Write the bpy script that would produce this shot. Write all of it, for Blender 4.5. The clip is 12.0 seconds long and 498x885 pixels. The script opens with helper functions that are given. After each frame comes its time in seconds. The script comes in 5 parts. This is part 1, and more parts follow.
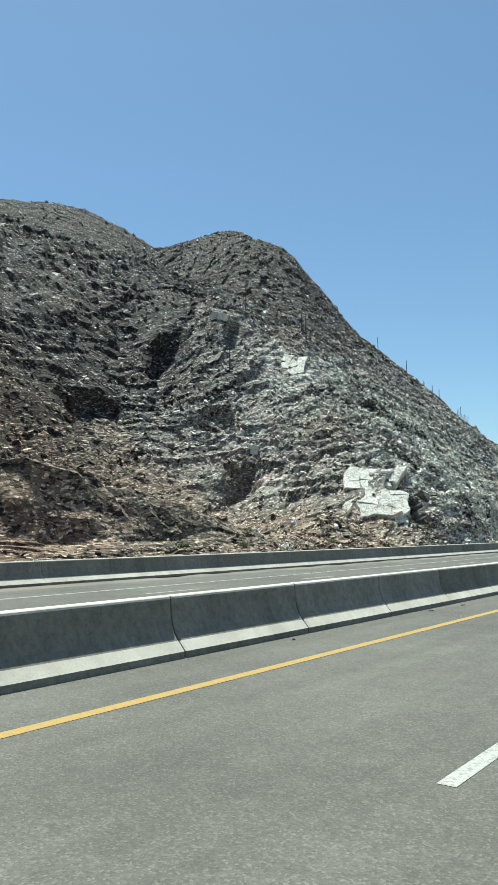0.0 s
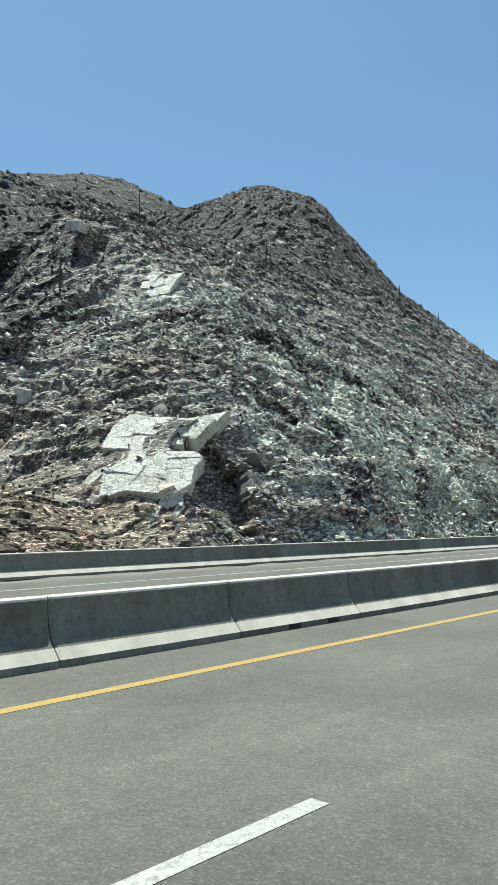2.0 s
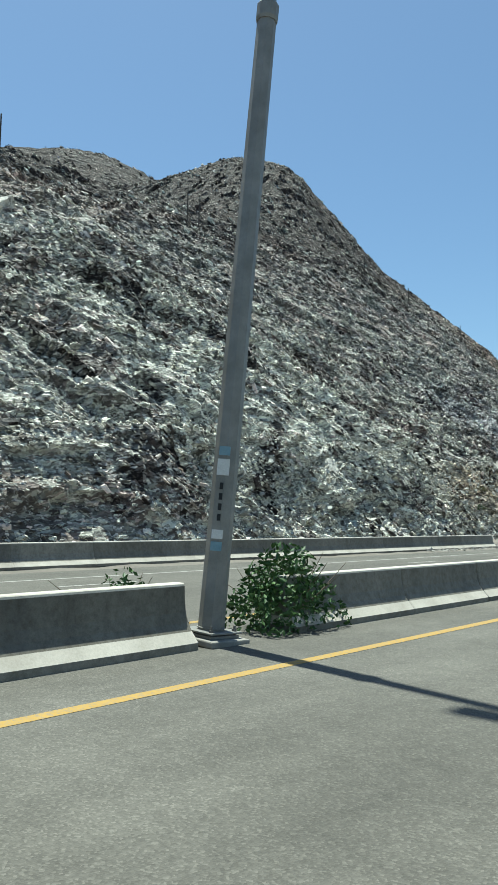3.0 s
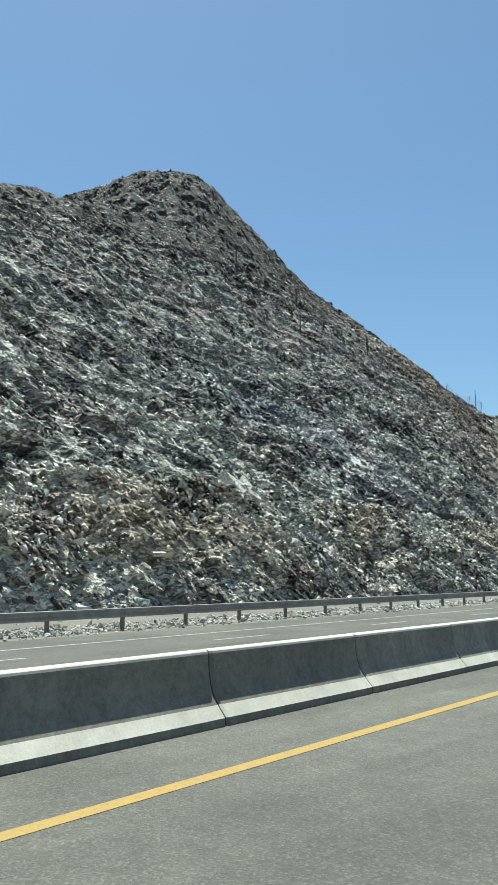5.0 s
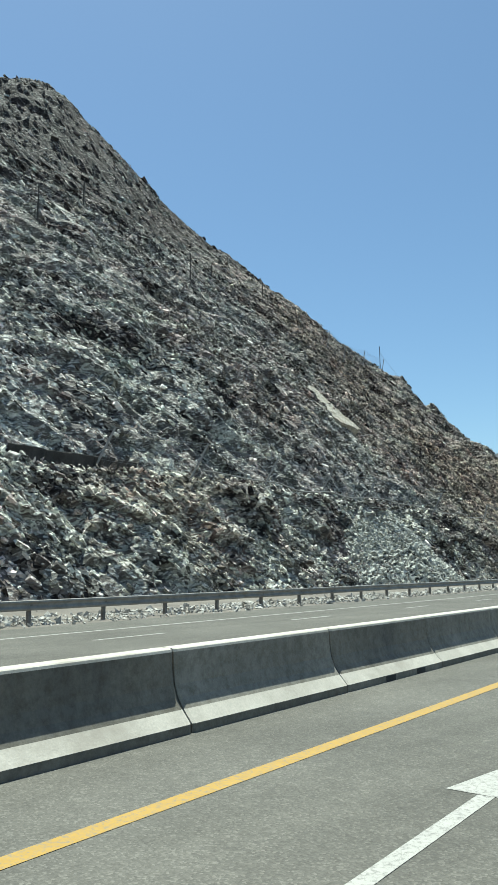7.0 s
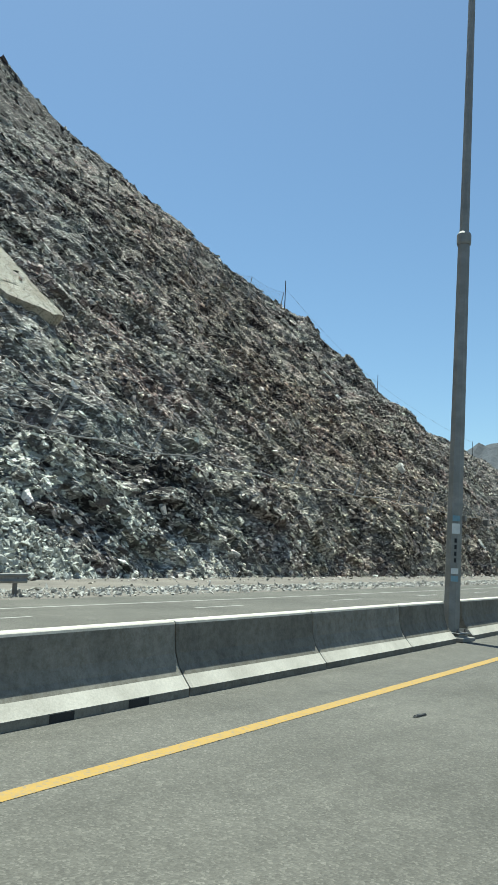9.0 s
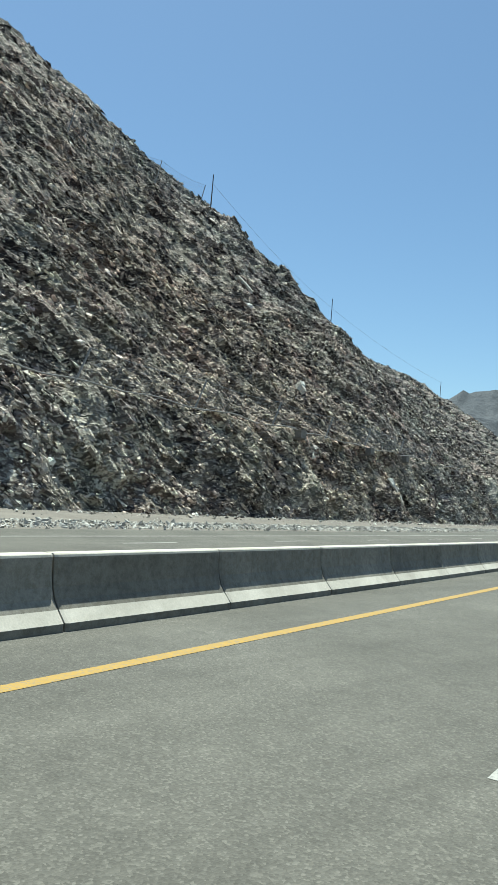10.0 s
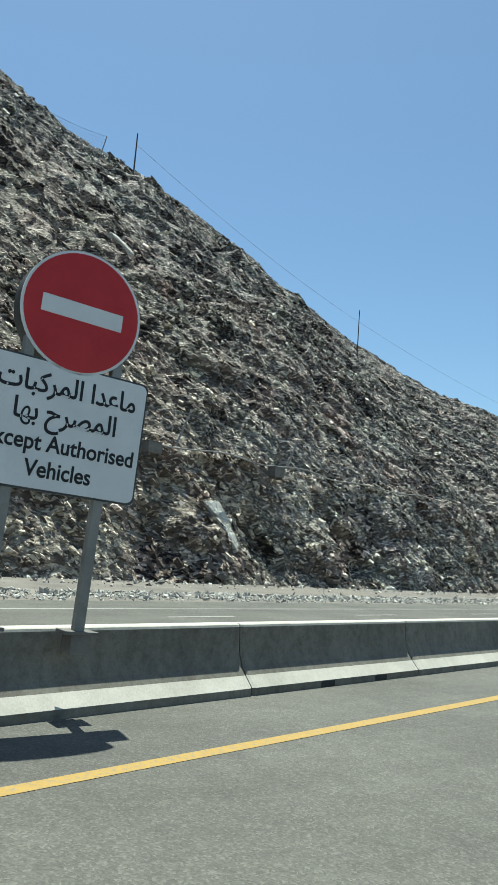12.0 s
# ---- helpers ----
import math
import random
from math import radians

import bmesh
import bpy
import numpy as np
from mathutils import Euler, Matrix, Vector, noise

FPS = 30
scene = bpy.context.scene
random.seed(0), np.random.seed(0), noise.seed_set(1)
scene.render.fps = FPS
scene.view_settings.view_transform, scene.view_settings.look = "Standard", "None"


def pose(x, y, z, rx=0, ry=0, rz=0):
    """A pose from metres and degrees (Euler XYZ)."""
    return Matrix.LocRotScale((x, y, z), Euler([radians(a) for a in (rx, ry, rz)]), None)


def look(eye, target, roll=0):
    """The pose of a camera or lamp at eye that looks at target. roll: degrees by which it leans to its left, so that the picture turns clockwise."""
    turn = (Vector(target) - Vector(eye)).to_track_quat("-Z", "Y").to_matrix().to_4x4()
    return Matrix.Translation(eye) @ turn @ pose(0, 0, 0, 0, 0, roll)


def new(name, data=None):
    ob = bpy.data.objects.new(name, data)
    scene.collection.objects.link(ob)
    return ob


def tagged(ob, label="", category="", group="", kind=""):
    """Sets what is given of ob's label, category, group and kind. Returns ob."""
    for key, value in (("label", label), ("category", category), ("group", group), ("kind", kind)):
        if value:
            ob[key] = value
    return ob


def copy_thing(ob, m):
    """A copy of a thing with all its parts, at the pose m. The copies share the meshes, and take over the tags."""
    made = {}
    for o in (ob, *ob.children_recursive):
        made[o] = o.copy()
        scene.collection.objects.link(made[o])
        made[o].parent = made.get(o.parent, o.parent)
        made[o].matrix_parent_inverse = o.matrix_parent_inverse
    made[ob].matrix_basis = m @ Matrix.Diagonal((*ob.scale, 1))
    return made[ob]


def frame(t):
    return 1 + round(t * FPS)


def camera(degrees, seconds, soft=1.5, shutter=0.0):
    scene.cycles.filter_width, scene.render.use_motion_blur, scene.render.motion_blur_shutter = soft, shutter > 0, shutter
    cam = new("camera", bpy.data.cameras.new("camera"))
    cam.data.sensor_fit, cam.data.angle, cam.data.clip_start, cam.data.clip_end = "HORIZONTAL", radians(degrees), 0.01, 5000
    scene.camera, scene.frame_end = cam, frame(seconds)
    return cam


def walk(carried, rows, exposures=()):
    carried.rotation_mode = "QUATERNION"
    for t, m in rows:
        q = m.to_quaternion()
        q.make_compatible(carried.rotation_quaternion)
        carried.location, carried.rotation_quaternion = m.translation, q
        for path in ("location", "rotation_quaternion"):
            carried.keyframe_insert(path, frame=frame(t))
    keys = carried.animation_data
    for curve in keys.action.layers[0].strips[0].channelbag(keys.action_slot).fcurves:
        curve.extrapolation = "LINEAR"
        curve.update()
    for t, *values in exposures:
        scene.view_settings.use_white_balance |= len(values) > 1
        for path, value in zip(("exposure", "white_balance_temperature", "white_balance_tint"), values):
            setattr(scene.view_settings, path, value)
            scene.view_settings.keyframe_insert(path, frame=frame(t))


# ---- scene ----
cam = camera(36.4, 12.0, soft=1.15)
PATH = [
    (0, (0.533, 0.000, 1.649), (-0.657, 1.589, 1.890), -0.33),
    (0.5, (0.873, 13.273, 1.649), (-0.397, 14.802, 1.874), -0.52),
    (1, (1.128, 26.545, 1.649), (-0.178, 28.042, 1.882), 0.38),
    (1.5, (0.874, 39.807, 1.649), (-0.481, 41.257, 1.894), 1.23),
    (2, (0.371, 53.054, 1.649), (-1.034, 54.460, 1.866), -0.37),
    (2.5, (-0.687, 66.263, 1.649), (-2.106, 67.660, 1.842), 1.09),
    (2.7, (-1.144, 71.537, 1.649), (-2.567, 72.929, 1.844), 0.94),
    (4.3, (-5.025, 113.647, 1.649), (-6.490, 114.983, 1.912), 1.02),
    (4.5, (-5.592, 118.897, 1.649), (-7.059, 120.225, 1.941), 0.53),
    (5, (-7.201, 131.987, 1.649), (-8.641, 133.329, 2.000), -0.36),
    (5.5, (-9.008, 145.042, 1.649), (-10.426, 146.416, 1.966), 0.61),
    (6, (-10.646, 158.103, 1.649), (-12.036, 159.505, 1.969), 0.14),
    (6.5, (-12.603, 171.113, 1.649), (-14.002, 172.507, 1.967), 0.19),
    (7, (-14.453, 184.126, 1.649), (-15.859, 185.510, 1.973), -0.18),
    (7.2, (-15.214, 189.324, 1.649), (-16.612, 190.718, 1.964), 0.48),
    (8.8, (-21.466, 230.849, 1.649), (-22.869, 232.249, 1.916), 3.46),
    (9, (-22.269, 236.033, 1.649), (-23.689, 237.412, 1.935), 2.57),
    (9.5, (-24.330, 248.976, 1.649), (-25.713, 250.413, 1.801), 2.39),
    (10, (-26.472, 261.899, 1.649), (-27.881, 263.313, 1.784), 4.80),
    (10.5, (-28.770, 274.788, 1.649), (-30.269, 276.095, 1.864), 1.61),
    (11, (-31.396, 287.603, 1.649), (-33.035, 288.722, 1.899), 1.91),
    (11.5, (-34.162, 300.381, 1.649), (-35.858, 301.404, 1.926), 3.36),
    (12, (-37.037, 313.124, 1.649), (-38.673, 314.238, 1.944), 4.40),
]
walk(cam, [(t, look(eye, target, roll)) for t, eye, target, roll in PATH], exposures=[(0, 0.82, 6000, -8), (12, 0.82, 6000, -8)])

# ---- world and sun: high summer sun from beyond the hill side ----
SUN_DOWN = Vector((0.25, -0.08, -0.965)).normalized()
world = bpy.data.worlds.new("sky")
scene.world = world
world.use_nodes = True
wn = world.node_tree
sky = wn.nodes.new("ShaderNodeTexSky")
sky.sky_type = "NISHITA"
sky.sun_disc = False
sky.sun_elevation = math.asin(-SUN_DOWN.z)
sky.sun_rotation = math.atan2(-SUN_DOWN.x, -SUN_DOWN.y) % (2 * math.pi)
sky.altitude, sky.air_density, sky.dust_density, sky.ozone_density = 250, 1.0, 0.8, 2.2
wn.links.new(sky.outputs[0], wn.nodes["Background"].inputs[0])
wn.nodes["Background"].inputs[1].default_value = 0.08
sun = new("sun", bpy.data.lights.new("sun", "SUN"))
sun.data.energy, sun.data.angle, sun.data.color = 5.0, radians(0.53), (1.0, 0.95, 0.88)
sun.matrix_world = look((0, 0, 60), Vector((0, 0, 60)) + SUN_DOWN)

# ---- the road's line: s metres along it, d metres to its left ----
SG = np.arange(-400.0, 1601.0)
HEAD = np.interp(SG, [0, 70, 140, 210, 280, 350], [0, 0.0668, 0.1215, 0.1659, 0.2058, 0.2429])
HEAD = np.convolve(np.pad(HEAD, 40, mode="edge"), np.ones(81) / 81, "valid")
HEAD = HEAD - HEAD[400]
CX, CY = np.cumsum(-np.sin(HEAD)), np.cumsum(np.cos(HEAD))
CX, CY = CX - CX[400], CY - CY[400]


def lay(s, d):
    """World x and y of places along and beside the road (arrays)."""
    s, d = np.asarray(s, float), np.asarray(d, float)
    h = np.interp(s, SG, HEAD)
    return np.interp(s, SG, CX) - d * np.cos(h), np.interp(s, SG, CY) - d * np.sin(h)


def spot(s, d, z=0.0):
    x, y = lay(s, d)
    return Vector((float(x), float(y), z))


def turn(s):
    return math.degrees(float(np.interp(s, SG, HEAD)))


def stand(s, d, z=0.0, rx=0, ry=0, rz=0):
    """A pose beside the road: local y runs along it, local x to its right."""
    p = spot(s, d, z)
    return pose(p.x, p.y, p.z, 0, 0, turn(s)) @ pose(0, 0, 0, rx, ry, rz)


# ---- materials ----
def base_mat(name, rough=0.8, metal=0.0):
    m = bpy.data.materials.new(name)
    m.use_nodes = True
    nt = m.node_tree
    b = nt.nodes["Principled BSDF"]
    b.inputs["Roughness"].default_value, b.inputs["Metallic"].default_value = rough, metal
    b.inputs["Specular IOR Level"].default_value = 0.3
    return m, nt, b


def node(nt, kind, **values):
    n = nt.nodes.new(kind)
    for key, v in values.items():
        n.inputs[key.replace("_", " ")].default_value = v
    return n


def ramp(nt, fac, stops):
    n = nt.nodes.new("ShaderNodeValToRGB")
    e = n.color_ramp.elements
    while len(e) < len(stops):
        e.new(0.5)
    for el, (pos, col) in zip(e, stops):
        el.position, el.color = pos, (*col, 1)
    nt.links.new(fac, n.inputs[0])
    return n.outputs[0]


def mix(nt, fac, a, b, mode="MIX"):
    n = nt.nodes.new("ShaderNodeMix")
    n.data_type, n.blend_type = "RGBA", mode
    for sock, v in ((n.inputs[0], fac), (n.inputs[6], a), (n.inputs[7], b)):
        if isinstance(v, (int, float)):
            sock.default_value = v
        elif isinstance(v, tuple):
            sock.default_value = (*v, 1)
        else:
            nt.links.new(v, sock)
    return n.outputs[2]


def noise_at(nt, co, scale, detail=4.0, rough=0.6, stretch=None):
    if stretch:
        mp = nt.nodes.new("ShaderNodeMapping")
        mp.inputs["Scale"].default_value = stretch
        nt.links.new(co, mp.inputs[0])
        co = mp.outputs[0]
    n = node(nt, "ShaderNodeTexNoise", Scale=scale, Detail=detail, Roughness=rough)
    nt.links.new(co, n.inputs["Vector"])
    return n.outputs[0]


def world_pos(nt):
    return nt.nodes.new("ShaderNodeNewGeometry").outputs["Position"]


def bump(nt, b, height, strength=0.4, distance=0.02):
    n = node(nt, "ShaderNodeBump", Strength=strength, Distance=distance)
    nt.links.new(height, n.inputs["Height"])
    nt.links.new(n.outputs[0], b.inputs["Normal"])


def worn(name, dark, light, scale, rough=0.8, metal=0.0, fine=60.0, relief=0.3, depth=0.01, stain=None, stretch=None):
    """A surface with patches at two scales, fine grain and relief."""
    m, nt, b = base_mat(name, rough, metal)
    co = world_pos(nt)
    big = noise_at(nt, co, scale, 5, 0.65, stretch)
    small = noise_at(nt, co, fine, 3, 0.7)
    c = ramp(nt, big, [(0.32, dark), (0.68, light)])
    c = mix(nt, 0.35, c, ramp(nt, small, [(0.3, (0.45,) * 3), (0.7, (1.0,) * 3)]), "MULTIPLY")
    if stain:
        s = noise_at(nt, co, scale * 0.35, 6, 0.7, stretch)
        n = node(nt, "ShaderNodeMapRange")
        n.inputs[1].default_value, n.inputs[2].default_value = 0.54, 0.72
        nt.links.new(s, n.inputs[0])
        c = mix(nt, n.outputs[0], c, stain)
    nt.links.new(c, b.inputs["Base Color"])
    bump(nt, b, small, relief, depth)
    return m


def mix_value(nt, share, a, b):
    """A weighted mean of two values."""
    n = nt.nodes.new("ShaderNodeMix")
    n.inputs[0].default_value = share
    nt.links.new(a, n.inputs[2])
    nt.links.new(b, n.inputs[3])
    return n.outputs[0]


def chosen(nt, share, lot):
    """Blocks whose lot falls within the share: 0 or 1, with a short run between."""
    less = nt.nodes.new("ShaderNodeMath")
    less.operation = "SUBTRACT"
    nt.links.new(share, less.inputs[0])
    nt.links.new(lot, less.inputs[1])
    step = nt.nodes.new("ShaderNodeMath")
    step.operation = "MULTIPLY_ADD"
    step.use_clamp = True
    nt.links.new(less.outputs[0], step.inputs[0])
    step.inputs[1].default_value, step.inputs[2].default_value = 7.0, 0.5
    return step.outputs[0]


def rock_material(name, islands=False):
    """Broken grey-brown rock: blocks of differing tone, pale and brown patches, fine fracture relief."""
    m, nt, b = base_mat(name, 0.88)
    co = world_pos(nt)
    warp = noise_at(nt, co, 0.9, 3, 0.6)
    add = nt.nodes.new("ShaderNodeVectorMath")
    add.operation = "ADD"
    nt.links.new(co, add.inputs[0])
    nt.links.new(mix(nt, 1.0, (0.0, 0.0, 0.0), warp), add.inputs[1])
    tones = []
    for sc in (1.1, 3.4):
        v = node(nt, "ShaderNodeTexVoronoi", Scale=sc, Randomness=1.0)
        mp = nt.nodes.new("ShaderNodeMapping")
        mp.inputs["Rotation"].default_value = (0.5, 0.3, 0.2)
        mp.inputs["Scale"].default_value = (1.0, 0.55, 1.7)
        nt.links.new(add.outputs[0], mp.inputs[0])
        nt.links.new(mp.outputs[0], v.inputs["Vector"])
        sep = nt.nodes.new("ShaderNodeSeparateColor")
        nt.links.new(v.outputs["Color"], sep.inputs[0])
        tones.append((sep.outputs[0], sep.outputs[1], v.outputs["Distance"]))
    if islands:
        near_by = nt.nodes.new("ShaderNodeMath")
        near_by.operation = "MULTIPLY_ADD"
        nt.links.new(noise_at(nt, co, 0.32, 4, 0.6), near_by.inputs[0])
        near_by.inputs[1].default_value, near_by.inputs[2].default_value = 1.3, -0.65
        total = nt.nodes.new("ShaderNodeMath")
        total.operation = "ADD"
        nt.links.new(nt.nodes.new("ShaderNodeNewGeometry").outputs["Random Per Island"], total.inputs[0])
        nt.links.new(near_by.outputs[0], total.inputs[1])
        tone = total.outputs[0]
    else:
        tone = nt.nodes.new("ShaderNodeAttribute")
        tone.attribute_name = "tone"
        tone = tone.outputs["Fac"]
    if islands:
        c = ramp(nt, tone, [(0.0, (0.032, 0.029, 0.026)), (0.36, (0.056, 0.051, 0.046)), (0.52, (0.15, 0.139, 0.126)), (0.68, (0.46, 0.44, 0.405)), (1.0, (0.8, 0.77, 0.72))])
    else:
        # Hillside tones lowered: shade in the gaps between fragments put into the colour
        c = ramp(nt, tone, [(0.0, (0.03, 0.027, 0.025)), (0.44, (0.078, 0.072, 0.065)), (0.78, (0.21, 0.195, 0.178)), (1.0, (0.42, 0.396, 0.363))])
    c2 = ramp(nt, tones[1][0], [(0.0, (0.05, 0.045, 0.042)), (0.55, (0.13, 0.119, 0.108)), (0.86, (0.27, 0.25, 0.226)), (1.0, (0.55, 0.525, 0.485))])
    c = mix(nt, 0.18 if islands else 0.4, c, c2)
    hue = ramp(nt, noise_at(nt, co, 0.06, 4, 0.6), [(0.3, (0.88, 0.97, 1.0)), (0.5, (1.0, 1.0, 1.0)), (0.7, (1.12, 0.97, 0.9))])
    c = mix(nt, 0.8, c, hue, "MULTIPLY")
    c = mix(nt, 0.8, c, ramp(nt, noise_at(nt, co, 0.22, 4, 0.65), [(0.34, (0.9, 1.04, 0.96)), (0.5, (1.0, 1.0, 1.0)), (0.66, (1.13, 0.95, 0.97))]), "MULTIPLY")
    pale = nt.nodes.new("ShaderNodeAttribute")
    pale.attribute_name = "pale"
    if islands:
        lot = nt.nodes.new("ShaderNodeMath")
        lot.operation = "MULTIPLY"
        nt.links.new(nt.nodes.new("ShaderNodeNewGeometry").outputs["Random Per Island"], lot.inputs[0])
        lot.inputs[1].default_value = 17.3
        lots = []
        for shift in (0.0, 0.41):
            f = nt.nodes.new("ShaderNodeMath")
            f.operation = "ADD"
            nt.links.new(lot.outputs[0], f.inputs[0])
            f.inputs[1].default_value = shift
            g = nt.nodes.new("ShaderNodeMath")
            g.operation = "FRACT"
            nt.links.new(f.outputs[0], g.inputs[0])
            lots.append(g.outputs[0])
    else:
        lots = [mix_value(nt, 0.6, tones[0][0], tones[1][1]), mix_value(nt, 0.6, tones[0][1], tones[1][0])]
    chalk = ramp(nt, tones[1][1], [(0.0, (0.06, 0.058, 0.053)), (0.3, (0.24, 0.238, 0.205)), (0.6, (0.51, 0.51, 0.445)), (1.0, (0.83, 0.84, 0.735))])
    c = mix(nt, chosen(nt, pale.outputs["Fac"], lots[0]), c, mix(nt, 0.3, chalk, mix(nt, tones[0][1], (0.16, 0.157, 0.138), (0.64, 0.64, 0.565))))
    fleck = node(nt, "ShaderNodeTexVoronoi", Scale=5.5, Randomness=1.0)
    nt.links.new(mp.outputs[0], fleck.inputs["Vector"])
    sep = nt.nodes.new("ShaderNodeSeparateColor")
    nt.links.new(fleck.outputs["Color"], sep.inputs[0])
    c = mix(nt, ramp(nt, sep.outputs[0], [(0.84, (0.0,) * 3), (0.88, (0.65,) * 3)]), c, (0.62, 0.595, 0.55))
    c = mix(nt, ramp(nt, sep.outputs[1], [(0.2, (0.6,) * 3), (0.26, (0.0,) * 3)]), c, (0.05, 0.045, 0.04))
    brown = nt.nodes.new("ShaderNodeAttribute")
    brown.attribute_name = "brown"
    c = mix(nt, brown.outputs["Fac"], c, mix(nt, 1.0, c, (0.9, 0.75, 0.62), "MULTIPLY"))
    # Blocks within the dark attribute's share are multiplied darker
    dark_share = nt.nodes.new("ShaderNodeAttribute")
    dark_share.attribute_name = "dark"
    c = mix(nt, chosen(nt, dark_share.outputs["Fac"], lots[1]), c, mix(nt, 1.0, c, (0.17, 0.148, 0.15), "MULTIPLY"))
    cold = nt.nodes.new("ShaderNodeAttribute")
    cold.attribute_name = "cool"
    c = mix(nt, cold.outputs["Fac"], c, mix(nt, 1.0, c, (1.0, 1.0, 1.1), "MULTIPLY"))
    c = mix(nt, 1.0, c, (1.45, 1.43, 1.4), "MULTIPLY")
    small = noise_at(nt, co, 7.0, 6, 0.75)
    c = mix(nt, 0.55, c, ramp(nt, small, [(0.3, (0.5,) * 3), (0.66, (1.2,) * 3)]), "MULTIPLY")
    nt.links.new(c, b.inputs["Base Color"])
    h = nt.nodes.new("ShaderNodeMath")
    h.operation = "MULTIPLY_ADD"
    nt.links.new(tones[1][2], h.inputs[0])
    h.inputs[1].default_value = 0.8
    nt.links.new(small, h.inputs[2])
    bump(nt, b, h.outputs[0], 0.8, 0.16)
    return m


def asphalt_material(name):
    m, nt, b = base_mat(name, 0.86)
    co = world_pos(nt)
    c = ramp(nt, noise_at(nt, co, 0.35, 6, 0.6), [(0.3, (0.089, 0.083, 0.07)), (0.7, (0.135, 0.126, 0.107))])
    streak = noise_at(nt, co, 1.0, 4, 0.6, (1.6, 0.05, 1.0))
    c = mix(nt, 0.5, c, ramp(nt, streak, [(0.35, (0.78,) * 3), (0.65, (1.1,) * 3)]), "MULTIPLY")
    grit = node(nt, "ShaderNodeTexVoronoi", Scale=60.0)
    nt.links.new(co, grit.inputs["Vector"])
    sep = nt.nodes.new("ShaderNodeSeparateColor")
    nt.links.new(grit.outputs["Color"], sep.inputs[0])
    c = mix(nt, 0.7, c, ramp(nt, sep.outputs[0], [(0.0, (0.62,) * 3), (0.8, (1.05,) * 3), (1.0, (1.55,) * 3)]), "MULTIPLY")
    patch = noise_at(nt, co, 4.0, 4, 0.7)
    c = mix(nt, 0.35, c, ramp(nt, patch, [(0.36, (0.7,) * 3), (0.6, (1.06,) * 3)]), "MULTIPLY")
    nt.links.new(c, b.inputs["Base Color"])
    bump(nt, b, grit.outputs["Distance"], 0.5, 0.012)
    return m


def paint_material(name, colour, worn_to):
    """Road paint, worn through to the asphalt in flakes and cracks."""
    m, nt, b = base_mat(name, 0.7)
    co = world_pos(nt)
    c = mix(nt, 0.35, colour, ramp(nt, noise_at(nt, co, 6, 5, 0.7), [(0.3, (0.6,) * 3), (0.7, (1.0,) * 3)]), "MULTIPLY")
    c = mix(nt, ramp(nt, noise_at(nt, co, 22, 6, 0.8), [(0.5, (0.0,) * 3), (0.6, (0.85,) * 3)]), c, worn_to)
    crack = node(nt, "ShaderNodeTexVoronoi", Scale=5.0)
    crack.feature = "DISTANCE_TO_EDGE"
    nt.links.new(co, crack.inputs["Vector"])
    c = mix(nt, ramp(nt, crack.outputs["Distance"], [(0.0, (0.4,) * 3), (0.018, (0.0,) * 3)]), c, worn_to)
    nt.links.new(c, b.inputs["Base Color"])
    return m


def leaf_material(name, a, b_):
    m, nt, b = base_mat(name, 0.55)
    r = nt.nodes.new("ShaderNodeNewGeometry").outputs["Random Per Island"]
    nt.links.new(ramp(nt, r, [(0.0, a), (1.0, b_)]), b.inputs["Base Color"])
    return m


ROCK = rock_material("hill_rock")
LOOSE = rock_material("loose_rock", True)
ASPHALT = asphalt_material("asphalt")
# Stem and plinth concrete: shade put into the colour, besides real stains and grime
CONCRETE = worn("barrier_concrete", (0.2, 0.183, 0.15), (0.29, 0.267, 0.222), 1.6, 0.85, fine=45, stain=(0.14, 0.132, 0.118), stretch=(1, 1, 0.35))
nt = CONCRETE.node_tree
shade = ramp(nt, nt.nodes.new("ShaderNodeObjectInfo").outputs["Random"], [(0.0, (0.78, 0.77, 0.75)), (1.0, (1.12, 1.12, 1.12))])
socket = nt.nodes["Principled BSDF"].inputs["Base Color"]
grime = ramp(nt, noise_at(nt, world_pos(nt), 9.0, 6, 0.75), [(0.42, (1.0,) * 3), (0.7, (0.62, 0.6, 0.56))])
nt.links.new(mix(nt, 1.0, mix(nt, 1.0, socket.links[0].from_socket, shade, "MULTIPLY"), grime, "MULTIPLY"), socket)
# The same concrete painted paler where sun strikes toe and coping, with stains
SUNLIT_CONCRETE = worn("dusty_concrete", (0.44, 0.4, 0.335), (0.6, 0.55, 0.47), 1.6, 0.9, fine=40, stain=(0.33, 0.295, 0.245))
PALE_CONCRETE = worn("median_concrete", (0.22, 0.205, 0.18), (0.34, 0.32, 0.285), 1.2, 0.85, fine=50, stain=(0.19, 0.175, 0.15))
YELLOW = paint_material("yellow_paint", (0.36, 0.225, 0.05), (0.2, 0.17, 0.12))
WHITE = paint_material("white_paint", (0.37, 0.355, 0.32), (0.17, 0.16, 0.145))
STEEL = worn("galvanised_steel", (0.2, 0.195, 0.18), (0.3, 0.29, 0.27), 2.5, 0.55, 0.35, fine=80, relief=0.1)
DULL_STEEL = worn("dull_steel", (0.14, 0.127, 0.112), (0.23, 0.21, 0.185), 3, 0.6, 0.3, fine=70, relief=0.15)
RAIL = worn("rail_steel", (0.22, 0.205, 0.18), (0.34, 0.32, 0.285), 3, 0.6, 0.2, fine=70, relief=0.1, stain=(0.2, 0.16, 0.12))
# Black rubber; also paints the shaded openings of the drain slots
DARK = worn("dark_rubber", (0.02, 0.02, 0.02), (0.04, 0.04, 0.04), 4, 0.7)
